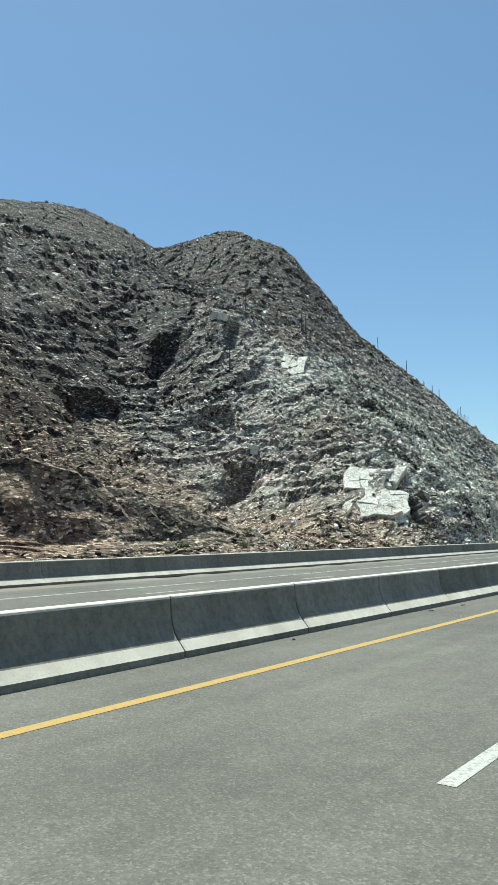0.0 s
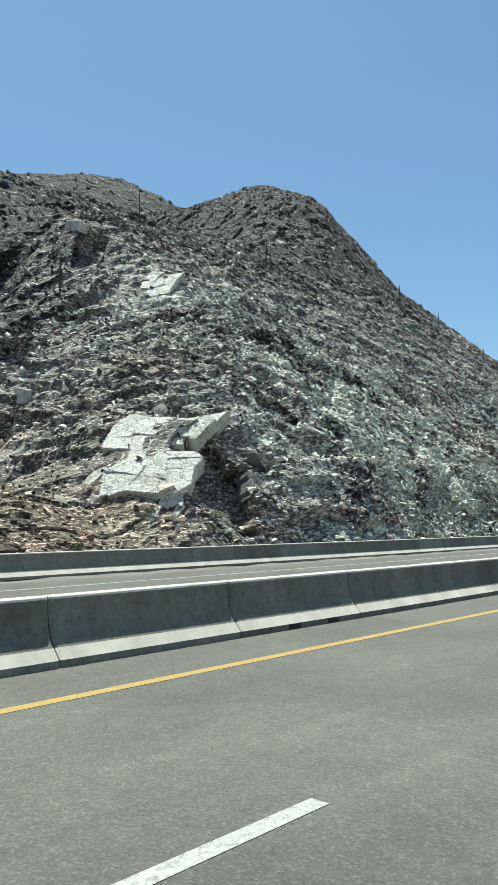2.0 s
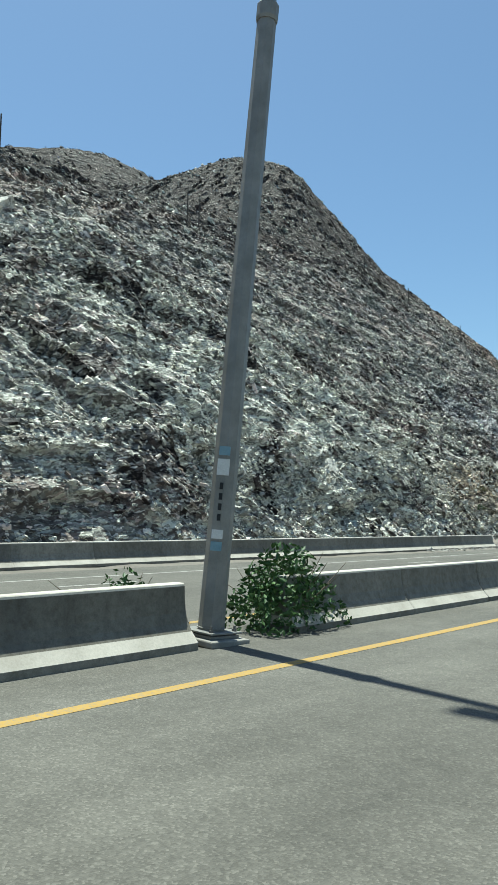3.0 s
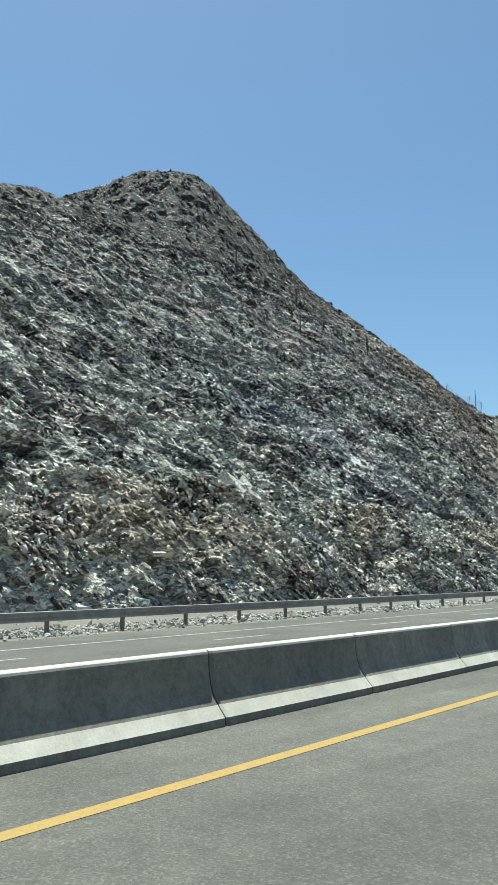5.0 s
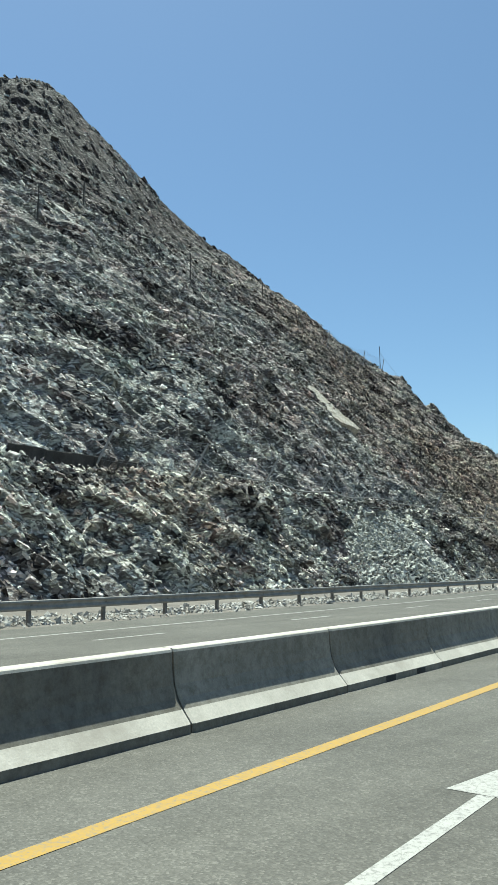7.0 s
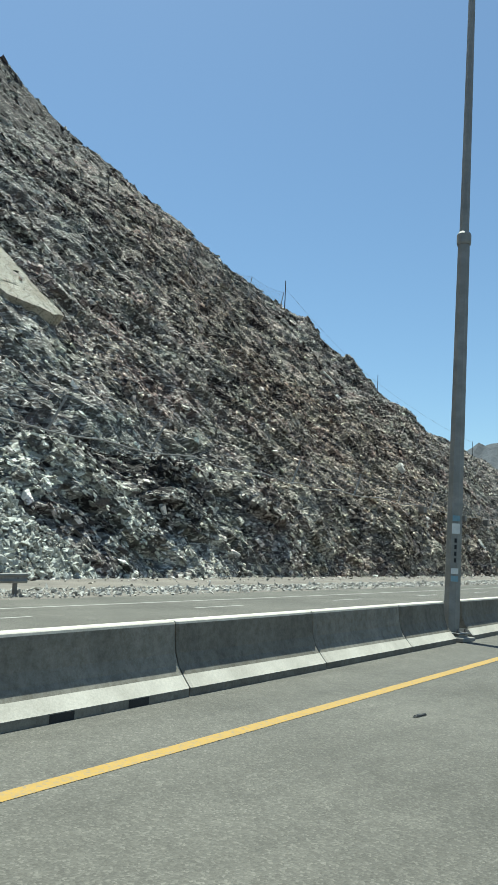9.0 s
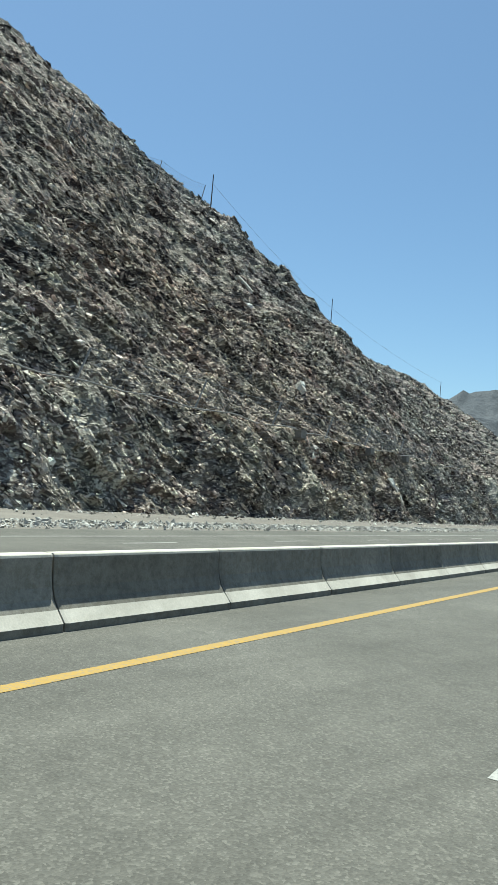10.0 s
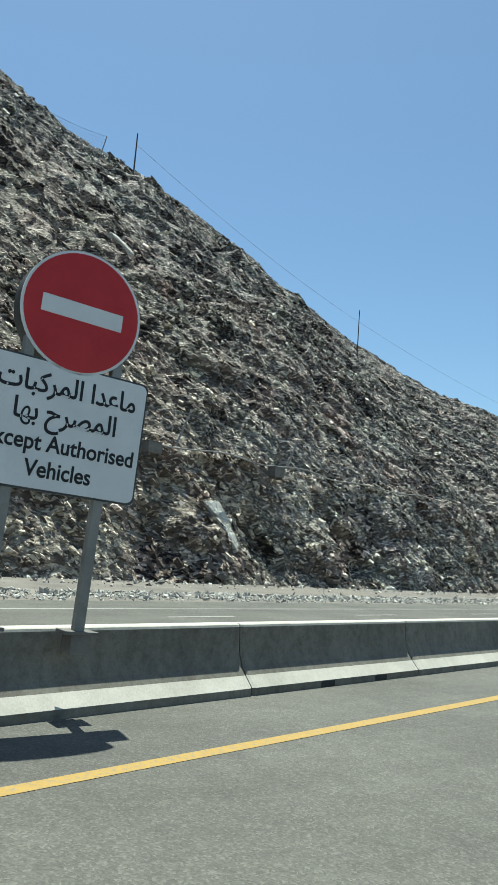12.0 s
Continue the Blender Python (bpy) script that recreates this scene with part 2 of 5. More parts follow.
BOLLARD_WHITE = worn("bollard_white", (0.6, 0.6, 0.58), (0.78, 0.78, 0.76), 9, 0.5, stain=(0.42, 0.4, 0.36))
SIGN_RED = worn("sign_red", (0.40, 0.018, 0.022), (0.5, 0.03, 0.034), 2, 0.45, fine=120, relief=0.02)
SIGN_WHITE = worn("sign_white", (0.66, 0.66, 0.65), (0.76, 0.76, 0.75), 2, 0.45, fine=120, relief=0.02)
SIGN_BLACK = worn("sign_black", (0.012, 0.012, 0.013), (0.02, 0.02, 0.021), 3, 0.5)
SIGN_CASE = worn("sign_case", (0.05, 0.052, 0.054), (0.085, 0.087, 0.09), 3, 0.55, 0.3)
STICKER = worn("sticker_white", (0.6, 0.6, 0.58), (0.7, 0.7, 0.68), 6, 0.6)
STICKER_BLUE = worn("sticker_blue", (0.16, 0.27, 0.33), (0.24, 0.36, 0.42), 6, 0.6)
DIRT = worn("verge_dirt", (0.13, 0.115, 0.098), (0.22, 0.195, 0.165), 0.3, 0.95, fine=9, relief=0.7, depth=0.06, stain=(0.17, 0.145, 0.115))
STONES = worn("pale_stones", (0.2, 0.19, 0.17), (0.62, 0.59, 0.53), 2.2, 0.9, fine=22, relief=0.5, depth=0.02)
# Bluish grey carries the haze of distance in the mountains' base colour
HAZED_ROCK = worn("far_mountain_rock", (0.06, 0.066, 0.075), (0.1, 0.105, 0.112), 0.02, 0.95, fine=0.15, relief=0.8, depth=3.0)
POLE_WOOD = worn("dark_pole", (0.045, 0.04, 0.036), (0.085, 0.078, 0.07), 4, 0.8, fine=30)
WIRE = worn("fence_wire", (0.2, 0.2, 0.2), (0.3, 0.3, 0.3), 5, 0.6, 0.3)
BARK = worn("shrub_stem", (0.1, 0.075, 0.05), (0.17, 0.13, 0.09), 8, 0.9)
LEAF = leaf_material("shrub_leaf", (0.025, 0.06, 0.015), (0.07, 0.13, 0.035))
DRY = leaf_material("dry_weed", (0.12, 0.13, 0.06), (0.24, 0.2, 0.1))


# ---- building helpers ----
def part(name, bm, material, parent=None, label=""):
    me = bpy.data.meshes.new(name)
    bm.to_mesh(me)
    bm.free()
    me.materials.append(material)
    ob = new(name, me)
    if parent:
        ob.parent = parent
    if label:
        ob["label"] = label
    return ob


def empty(name, m=None):
    ob = new(name)
    ob.empty_display_size = 0.2
    if m is not None:
        ob.matrix_world = m
    return ob


def box(bm, x0, x1, y0, y1, z0, z1, bevel=0.0):
    got = bmesh.ops.create_cube(bm, size=1, matrix=Matrix.LocRotScale(((x0 + x1) / 2, (y0 + y1) / 2, (z0 + z1) / 2), None, (x1 - x0, y1 - y0, z1 - z0)))
    if bevel:
        edges = list({e for v in got["verts"] for e in v.link_edges})
        bmesh.ops.bevel(bm, geom=edges, offset=bevel, segments=2, affect="EDGES", profile=0.5)
    return bm


def boxed(x0, x1, y0, y1, z0, z1, bevel=0.0):
    return box(bmesh.new(), x0, x1, y0, y1, z0, z1, bevel)


def tube(bm, a, b, r0, r1=None, n=8, caps=True):
    a, b = Vector(a), Vector(b)
    r1 = r0 if r1 is None else r1
    q = (b - a).to_track_quat("Z", "Y").to_matrix()
    rings = []
    for p, r in ((a, r0), (b, r1)):
        rings.append([bm.verts.new(p + q @ Vector((r * math.cos(2 * math.pi * i / n), r * math.sin(2 * math.pi * i / n), 0))) for i in range(n)])
    for i in range(n):
        bm.faces.new((rings[0][i], rings[0][(i + 1) % n], rings[1][(i + 1) % n], rings[1][i]))
    if caps:
        bm.faces.new(rings[0][::-1])
        bm.faces.new(rings[1])
    return bm


def from_arrays(name, verts, faces, material, smooth=False):
    """One mesh from arrays of verts (n, 3) and equal-sided faces (m, k)."""
    me = bpy.data.meshes.new(name)
    k = faces.shape[1]
    me.vertices.add(len(verts))
    me.vertices.foreach_set("co", np.ascontiguousarray(verts, np.float32).ravel())
    me.loops.add(faces.size)
    me.loops.foreach_set("vertex_index", np.ascontiguousarray(faces, np.int32).ravel())
    me.polygons.add(len(faces))
    me.polygons.foreach_set("loop_start", np.arange(0, faces.size, k, dtype=np.int32))
    me.polygons.foreach_set("use_smooth", np.full(len(faces), smooth))
    me.update(calc_edges=True)
    me.materials.append(material)
    return new(name, me)


def strip(name, s0, s1, d0, d1, z, material, step=4.0, parent=None, rows=1):
    """A ribbon on the ground that follows the road between two offsets."""
    s = np.linspace(s0, s1, max(2, int(abs(s1 - s0) / step) + 1))
    d = np.linspace(d0, d1, rows + 1)
    ss, dd = np.meshgrid(s, d, indexing="ij")
    x, y = lay(ss, dd)
    v = np.stack([x, y, np.full_like(x, z)], -1).reshape(-1, 3)
    n, m = ss.shape
    i = (np.arange(n - 1)[:, None] * m + np.arange(m - 1)).ravel()
    f = np.stack([i, i + 1, i + m + 1, i + m], -1)
    ob = from_arrays(name, v, f[:, ::-1], material)
    if parent:
        ob.parent = parent
    return ob


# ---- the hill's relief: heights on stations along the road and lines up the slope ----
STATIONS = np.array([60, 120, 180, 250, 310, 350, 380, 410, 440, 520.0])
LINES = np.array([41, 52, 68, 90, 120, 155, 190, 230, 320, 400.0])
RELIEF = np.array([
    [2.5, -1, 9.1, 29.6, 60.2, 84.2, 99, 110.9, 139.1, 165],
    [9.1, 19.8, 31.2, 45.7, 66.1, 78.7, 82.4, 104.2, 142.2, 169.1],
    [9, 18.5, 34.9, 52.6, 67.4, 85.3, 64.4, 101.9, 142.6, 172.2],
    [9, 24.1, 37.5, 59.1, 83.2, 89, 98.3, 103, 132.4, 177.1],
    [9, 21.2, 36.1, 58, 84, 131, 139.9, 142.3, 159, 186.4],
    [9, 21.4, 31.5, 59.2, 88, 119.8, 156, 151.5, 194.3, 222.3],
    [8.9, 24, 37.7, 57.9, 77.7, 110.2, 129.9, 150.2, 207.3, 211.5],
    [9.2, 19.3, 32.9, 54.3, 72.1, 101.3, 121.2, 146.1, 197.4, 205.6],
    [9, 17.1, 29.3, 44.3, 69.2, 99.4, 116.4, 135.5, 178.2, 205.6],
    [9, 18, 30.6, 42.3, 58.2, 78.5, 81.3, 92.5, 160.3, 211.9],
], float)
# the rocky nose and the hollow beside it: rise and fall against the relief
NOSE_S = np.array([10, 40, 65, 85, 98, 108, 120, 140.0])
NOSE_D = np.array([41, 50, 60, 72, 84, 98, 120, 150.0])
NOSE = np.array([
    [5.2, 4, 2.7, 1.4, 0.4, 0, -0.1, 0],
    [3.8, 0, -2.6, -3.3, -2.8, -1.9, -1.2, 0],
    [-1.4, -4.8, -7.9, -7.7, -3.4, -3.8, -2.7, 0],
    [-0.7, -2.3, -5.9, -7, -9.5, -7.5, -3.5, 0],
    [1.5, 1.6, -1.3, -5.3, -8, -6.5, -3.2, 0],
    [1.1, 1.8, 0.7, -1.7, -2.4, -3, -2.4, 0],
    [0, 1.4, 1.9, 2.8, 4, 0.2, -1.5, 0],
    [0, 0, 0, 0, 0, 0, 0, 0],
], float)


def weights(xn, q):
    n = len(xn)
    q = np.clip(q, xn[0], xn[-1])
    i = np.clip(np.searchsorted(xn, q) - 1, 0, n - 2)
    h = xn[i + 1] - xn[i]
    t = (q - xn[i]) / h
    w, r = np.zeros((len(q), n)), np.arange(len(q))
    w[r, i] += 2 * t**3 - 3 * t**2 + 1
    w[r, i + 1] += -2 * t**3 + 3 * t**2
    for off, hh in ((0, t**3 - 2 * t**2 + t), (1, t**3 - t**2)):
        a, b = np.clip(i + off - 1, 0, n - 1), np.clip(i + off + 1, 0, n - 1)
        dx = xn[b] - xn[a]
        np.add.at(w, (r, b), hh * h / dx)
        np.add.at(w, (r, a), -hh * h / dx)
    return w


def smooth01(t):
    t = np.clip(t, 0, 1)
    return t * t * (3 - 2 * t)


def bench_height(s):
    return np.interp(s, [50, 78, 86, 93, 112, 150, 300, 420], [1.6, 2.2, 3.6, 5.6, 7.6, 8.2, 8.0, 8.4])


def lower_cut(s):
    """Where the cut below the bench leans back more: 0 to 1."""
    return smooth01((s - 112) / 14) * smooth01((300 - s) / 30)


def foot(s):
    return np.interp(s, [60, 95, 130, 180, 300, 380, 460], [34.5, 34.0, 33.4, 33.8, 33.6, 33.4, 35.5]) + 0.5 * np.sin(s * 0.21) + 0.35 * np.sin(s * 0.53 + 1) - 1.5 * lower_cut(s)


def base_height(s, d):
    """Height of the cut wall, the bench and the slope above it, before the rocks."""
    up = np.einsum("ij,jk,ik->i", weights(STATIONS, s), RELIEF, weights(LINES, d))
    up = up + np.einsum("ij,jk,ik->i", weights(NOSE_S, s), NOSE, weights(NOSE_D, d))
    up = np.where(d > 400, up - 0.35 * (d - 400), up)
    up = np.where(s > 520, up - (s - 520) * 0.16, up)
    hb, f = bench_height(s), foot(s)
    steep = smooth01((s - 85) / 25)
    wall_w = (3.9 + 1.5 * lower_cut(s)) * steep + 6.0 * (1 - steep)
    t = np.clip((d - f) / wall_w, 0, 1)
    wall = -0.55 + (hb + 0.55) * (0.25 * t + 0.75 * t ** (1.0 + 0.3 * np.sin(s * 0.11)))
    k = smooth01((d - 39.4) / 2.4)
    low = wall * (1 - k) + up * k
    up, low = np.maximum(up, 0.4 + 0.06 * (d - 34)), np.where(d > 38, np.maximum(low, 0.4 + 0.06 * (d - 34)), low)
    return np.where(d < f, -0.55, np.where(d > 41.8, up, low))


def rnd(ix, iy, k):
    v = np.sin(ix * 127.1 + iy * 311.7 + k * 74.7) * 43758.5453
    return v - np.floor(v)


def facets(p, q, size, k):
    """Broken blocks: each cell has its own height and tilt. Gives the height, the cell's tone and how near a joint is."""
    x, y = p / size, q / size
    ix, iy = np.floor(x), np.floor(y)
    best, second = np.full(x.shape, 9.0), np.full(x.shape, 9.0)
    out, tone = np.zeros_like(x), np.zeros_like(x)
    for a in (-1, 0, 1):
        for b in (-1, 0, 1):
            cx, cy = ix + a, iy + b
            ox, oy = x - cx - rnd(cx, cy, k), y - cy - rnd(cx, cy, k + 1)
            dist = ox * ox + oy * oy
            near = dist < best
            second = np.where(near, best, np.minimum(second, dist))
            best = np.where(near, dist, best)
            h = rnd(cx, cy, k + 2) - 0.5 + ox * (rnd(cx, cy, k + 3) - 0.5) * 1.7 + oy * (rnd(cx, cy, k + 4) - 0.8) * 1.7
            out, tone = np.where(near, h, out), np.where(near, rnd(cx, cy, k + 5), tone)
    return out, tone, 1 - smooth01((np.sqrt(second) - np.sqrt(best)) / 0.16)


def swell(s, v, size, k):
    """Soft waves at one size."""
    a = np.zeros_like(s)
    for j in range(5):
        th = rnd(j, k, 3) * 6.283
        f = (0.7 + 0.6 * rnd(j, k, 5)) * 6.283 / size
        a += np.sin((s * math.cos(th) + v * math.sin(th)) * f + 6.283 * rnd(j, k, 7))
    return a / 5


def blob(s, d, s0, d0, rs, rd, slant=0.0):
    return np.exp(-(((s - s0 - slant * (d - d0)) / rs) ** 2) - ((d - d0) / rd) ** 2)


s_cols = np.concatenate([np.arange(-300, 10, 10), np.arange(10, 56, 0.9), np.arange(56, 400, 0.45), np.arange(400, 560, 1.0), np.arange(560, 1100, 12)])
d_rows = np.concatenate([np.arange(28, 42, 0.26), np.arange(42, 62, 0.32), np.arange(62, 100, 0.52), np.arange(100, 240, 1.25), np.arange(240, 420, 4.0), np.arange(420, 760, 40.0)])
hs, hd = np.meshgrid(s_cols, d_rows, indexing="ij")
hill_shape = hs.shape
hs, hd = hs.ravel(), hd.ravel()
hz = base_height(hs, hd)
hz += 2.2 * blob(hs, hd, 380.5, 80.6, 4.5, 3) + 3.6 * blob(hs, hd, 393.4, 75.8, 3.6, 2.6) - 1.6 * blob(hs, hd, 387.4, 78.6, 2.4, 2.2) + 1.8 * blob(hs, hd, 515, 92, 20, 12) + 3.0 * blob(hs, hd, 545, 92, 24, 14) + 1.2 * blob(hs, hd, 357, 82.6, 6, 2.5) + 1.2 * blob(hs, hd, 297, 166, 5, 7) - 1.2 * blob(hs, hd, 307, 157, 6, 6) - 3.2 * blob(hs, hd, 353, 126, 12, 6.5)
hz += -2.0 * blob(hs, hd, 84.6, 41.5, 3.6, 6) + 1.8 * blob(hs, hd, 94.6, 40.6, 3.6, 4.5)
talus = 7.2 - 0.29 * np.maximum(hs - 259, 0) - 0.34 * np.maximum(256 - hs, 0) - 1.02 * np.maximum(36.4 - hd, 0) + 0.25 * swell(hs, hd, 4, 15)
on_fan = (talus > hz - 0.1) & (talus > -0.5) & (hd < 38.5)
hz = np.where(on_fan, np.maximum(hz, talus), hz)
hv = hd * 1.45 + np.minimum(hd - 41, 0) * 0.9
ca, sa = math.cos(0.62), math.sin(0.62)
along, across = (hs * ca - hv * sa) / 1.9, hs * sa + hv * ca
wob = 0.6 * swell(hs, hv, 5, 1)
big, tone0, joint0 = facets(along + wob, across + wob, 5.2, 10)
mid, tone1, joint1 = facets(along - wob, across + wob, 2.1, 20)
fine, tone2, joint2 = facets(along, across - wob * 0.5, 0.95, 30)
# on the nose the beds lie nearly level and wrap round it
nose_w = smooth01((112 - hs - 0.35 * (np.minimum(hd, 90) - 45)) / 12)
round_it = (0.9 * hd - 0.45 * hs) / 2.3
level = hz + 0.12 * hd + 0.8 * swell(hs, hd, 17, 11)
flat = [facets(round_it + wob, level + 0.3 * wob, size, k) for size, k in ((3.4, 40), (1.3, 50), (0.6, 60))]
big, mid, fine = (a * (1 - nose_w) + b[0] * nose_w for a, b in zip((big, mid, fine), flat))
tone0, tone1, tone2 = (np.where(nose_w > 0.5, b[1], a) for a, b in zip((tone0, tone1, tone2), flat))
joint0, joint1, joint2 = (np.where(nose_w > 0.5, b[2], a) for a, b in zip((joint0, joint1, joint2), flat))
scree = np.clip(1.1 * blob(hs, hd, 70, 72, 15, 15) + 1.0 * blob(hs, hd, 79, 52, 6, 7) + 1.0 * blob(hs, hd, 100.6, 61.7, 3.0, 6, -0.3) + 0.9 * blob(hs, hd, 114, 94, 9, 5) + 1.0 * blob(hs, hd, 57, 48, 18, 14), 0, 1)
on_hill = smooth01((hd - foot(hs) + 0.3) / 1.2) * np.where(on_fan, 0.15, 1.0)
crag = 1 + 0.5 * blob(hs, hd, 100, 60, 30, 25)
bench = 1 - 0.75 * np.exp(-(((hd - 39.6) / 1.1) ** 2)) * smooth01((hs - 150) / 40)
far_up = np.where(hd > 200, 1.0, 1.0 - 0.25 * smooth01((hd - 75) / 20) * smooth01((hs - 240) / 40))
blocky = big * 0.5 * crag + mid * 0.52 * crag + fine * 0.22 - 0.16 * joint1 - 0.09 * joint2 - 0.2 * joint0
blocky += (1.3 * facets(hs + 2 * wob, hd * 1.3 + 2 * wob, 8.0, 70)[0] + 1.2 * facets(hs - 2 * wob, hd * 1.3 + wob, 3.6, 80)[0]) * smooth01((hd - 110) / 40) * smooth01((330 - hs) / 40)
amount = on_hill * bench * far_up * (blocky * (1 - 0.8 * scree) + 0.9 * swell(hs, hv, 24, 2) * np.clip((hd - 42) / 20, 0, 1) + 0.7 * swell(hs, hv, 11, 4))
def pit(s0, d0, rs, rd):
    """A sharp-edged, ragged patch, 0 to 1."""
    return smooth01((blob(hs + 1.6 * wob, hd + 1.2 * mid, s0, d0, rs, rd) - 0.3) / 0.25)


cave = 1.9 * pit(94.8, 38.2, 3.3, 2.8) + 0.7 * blob(hs, hd, 218.5, 38.6, 6.5, 0.9) + 1.2 * pit(86.4, 59.6, 3.6, 2.2) + 1.5 * pit(95.2, 69.2, 3.6, 3.0) + 1.5 * pit(103.4, 84.5, 5.4, 4.0) + 1.2 * pit(80.5, 82, 6, 3.2) + 1.4 * pit(114.8, 78.2, 3.6, 2.6)
amount *= 1 - 0.85 * np.clip(blob(hs, hd, 90.5, 42.4, 4.0, 5) + blob(hs, hd, 275, 51, 4, 4.5) + blob(hs, hd, 116, 66.5, 4, 3.5), 0, 1)
lip = 1.8 * blob(hs, hd, 87, 62.4, 3.6, 1.4) + 1.4 * blob(hs, hd, 94.4, 71.4, 4, 1.6) + 1.5 * blob(hs, hd, 104.5, 89, 6, 1.8) + 1.2 * blob(hs, hd, 81.5, 85.6, 6, 1.6) + 1.3 * blob(hs, hd, 114.2, 80.6, 4, 1.6)
amount += 1.1 * lip
amount -= 1.8 * cave * on_hill
outward = np.where(hd < 40.5, 0.95, 0.72)
hill_d = hd - amount * (outward - 0.3 * nose_w)
hill_s = hs - 0.5 * nose_w * amount
hill_z = hz + amount * np.where(hd < 40.5, 0.25, 0.68)
hx, hy = lay(hill_s, hill_d)
hill_v = np.stack([hx, hy, hill_z], -1)
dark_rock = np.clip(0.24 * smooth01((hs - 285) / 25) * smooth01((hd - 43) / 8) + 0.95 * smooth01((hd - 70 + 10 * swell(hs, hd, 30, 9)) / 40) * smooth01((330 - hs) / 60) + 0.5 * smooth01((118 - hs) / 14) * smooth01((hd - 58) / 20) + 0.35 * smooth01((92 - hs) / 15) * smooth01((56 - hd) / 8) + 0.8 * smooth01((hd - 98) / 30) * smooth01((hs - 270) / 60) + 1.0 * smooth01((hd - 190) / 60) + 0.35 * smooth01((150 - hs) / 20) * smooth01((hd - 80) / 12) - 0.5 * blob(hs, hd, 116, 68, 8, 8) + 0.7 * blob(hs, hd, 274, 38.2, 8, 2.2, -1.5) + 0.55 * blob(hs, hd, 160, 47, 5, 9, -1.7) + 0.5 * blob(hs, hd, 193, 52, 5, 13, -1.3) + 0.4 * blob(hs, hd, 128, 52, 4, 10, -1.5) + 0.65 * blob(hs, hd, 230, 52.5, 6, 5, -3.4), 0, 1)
dark_bed = np.clip(0.9 * blob(hs, hd, 276, 37.6, 11, 1.6, -1.5) + 0.7 * blob(hs, hd, 268, 43.3, 8, 2) + 0.25 * blob(hs, hd, 168, 42, 16, 3) + 0.5 * blob(hs, hd, 110, 90, 22, 12) + 0.75 * smooth01((hd - 150) / 80), 0, 1)
n, m = hill_shape
i = (np.arange(n - 1)[:, None] * m + np.arange(m - 1)).ravel()
hillside = from_arrays("hillside", hill_v, np.stack([i, i + m, i + m + 1, i + 1], -1)[:, ::-1], ROCK)
tagged(hillside, "steep broken grey-brown rock hillside above the road", "hillside", kind="structure")
# The steep cut past s 250 is paled, its missing light put into colour
pale = (0.8 * blob(hs, hd, 181, 54, 4.5, 9) + 0.5 * blob(hs, hd, 150, 47, 5, 4) + 0.6 * blob(hs, hd, 142, 35.5, 8, 3) + 0.38 * smooth01((hs - 92) / 20) * smooth01((262 - hs) / 40) * smooth01((80 - hd) / 20) + 0.75 * blob(hs, hd, 146, 38.5, 13, 6, -1.2) + 0.5 * blob(hs, hd, 86, 38, 6, 3.5) + 0.7 * blob(hs, hd, 100, 42, 14, 5) + 1.0 * blob(hs, hd, 116, 65, 4, 5) + 0.8 * blob(hs, hd, 253, 80, 8, 4, -0.3) + 1.0 * blob(hs, hd, 211, 48, 12, 7) + 0.55 * blob(hs, hd, 205, 36, 45, 4)
        + 1.1 * blob(hs, hd, 262, 35.2, 11, 1.6, -2.0) + 0.9 * blob(hs, hd, 243.5, 56.5, 1.4, 6, 0.5) + 0.9 * blob(hs, hd, 245, 49, 1.3, 4, -1.6) + 0.6 * blob(hs, hd, 217, 63.8, 7, 2) + 1.3 * blob(hs, hd, 228, 48.5, 2.4, 5, -3.4) + 0.8 * blob(hs, hd, 251, 84.5, 7, 2, 0.5) + 0.3 * smooth01((hd - 85) / 20) * smooth01((330 - hs) / 30) + 0.45 * blob(hs, hd, 128, 42, 14, 12)
        + 0.75 * blob(hs, hd, 130, 37, 22, 4) + 0.55 * blob(hs, hd, 172, 38, 14, 4) + 0.4 * blob(hs, hd, 150, 60, 40, 14) + 0.6 * blob(hs, hd, 268, 148, 12, 6) + 0.3 * blob(hs, hd, 330, 50, 40, 12) + 0.4 * smooth01((hs - 250) / 40) * smooth01((43 - hd) / 3) + 0.35 * smooth01((hs - 100) / 10) * smooth01((200 - hs) / 40) * smooth01((62 - hd) / 14))
bands = swell(along * 2.4, across, 13, 12) + 0.6 * swell(along * 3, across, 6, 14)
cut = smooth01((hs - 96) / 12) * smooth01((120 - hd) / 30)
pale = pale * np.clip(1 + 1.1 * bands, 0.25, 1.7) + 0.25 * cut * smooth01(bands * 2.2)
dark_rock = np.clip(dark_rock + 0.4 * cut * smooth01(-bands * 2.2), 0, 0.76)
brown = np.clip(1.2 * smooth01((101 - hs - 0.25 * (hd - 45) + 6 * swell(hs, hd, 9, 8)) / 26) * smooth01((112 - hd) / 36) + 0.8 * blob(hs, hd, 193, 36.5, 5, 2) + 0.55 * blob(hs, hd, 172, 36, 9, 3) + 0.66 * (1 - 0.55 * smooth01((hs - 345) / 30)) * smooth01((hs - 262 - 0.4 * (hd - 40)) / 60) * smooth01((130 - hd) / 50) + 0.7 * blob(hs, hd, 160, 35.5, 9, 2) + 0.4 * blob(hs, hd, 225, 37, 9, 3) + 0.6 * blob(hs, hd, 98, 55, 9, 6), 0, 1)
cool = np.clip(blob(hs, hd, 209, 48, 12, 8) + 0.7 * blob(hs, hd, 196, 53, 8, 5), 0, 1)
brown *= 1 - 0.75 * blob(hs, hd, 91, 57, 8, 10)
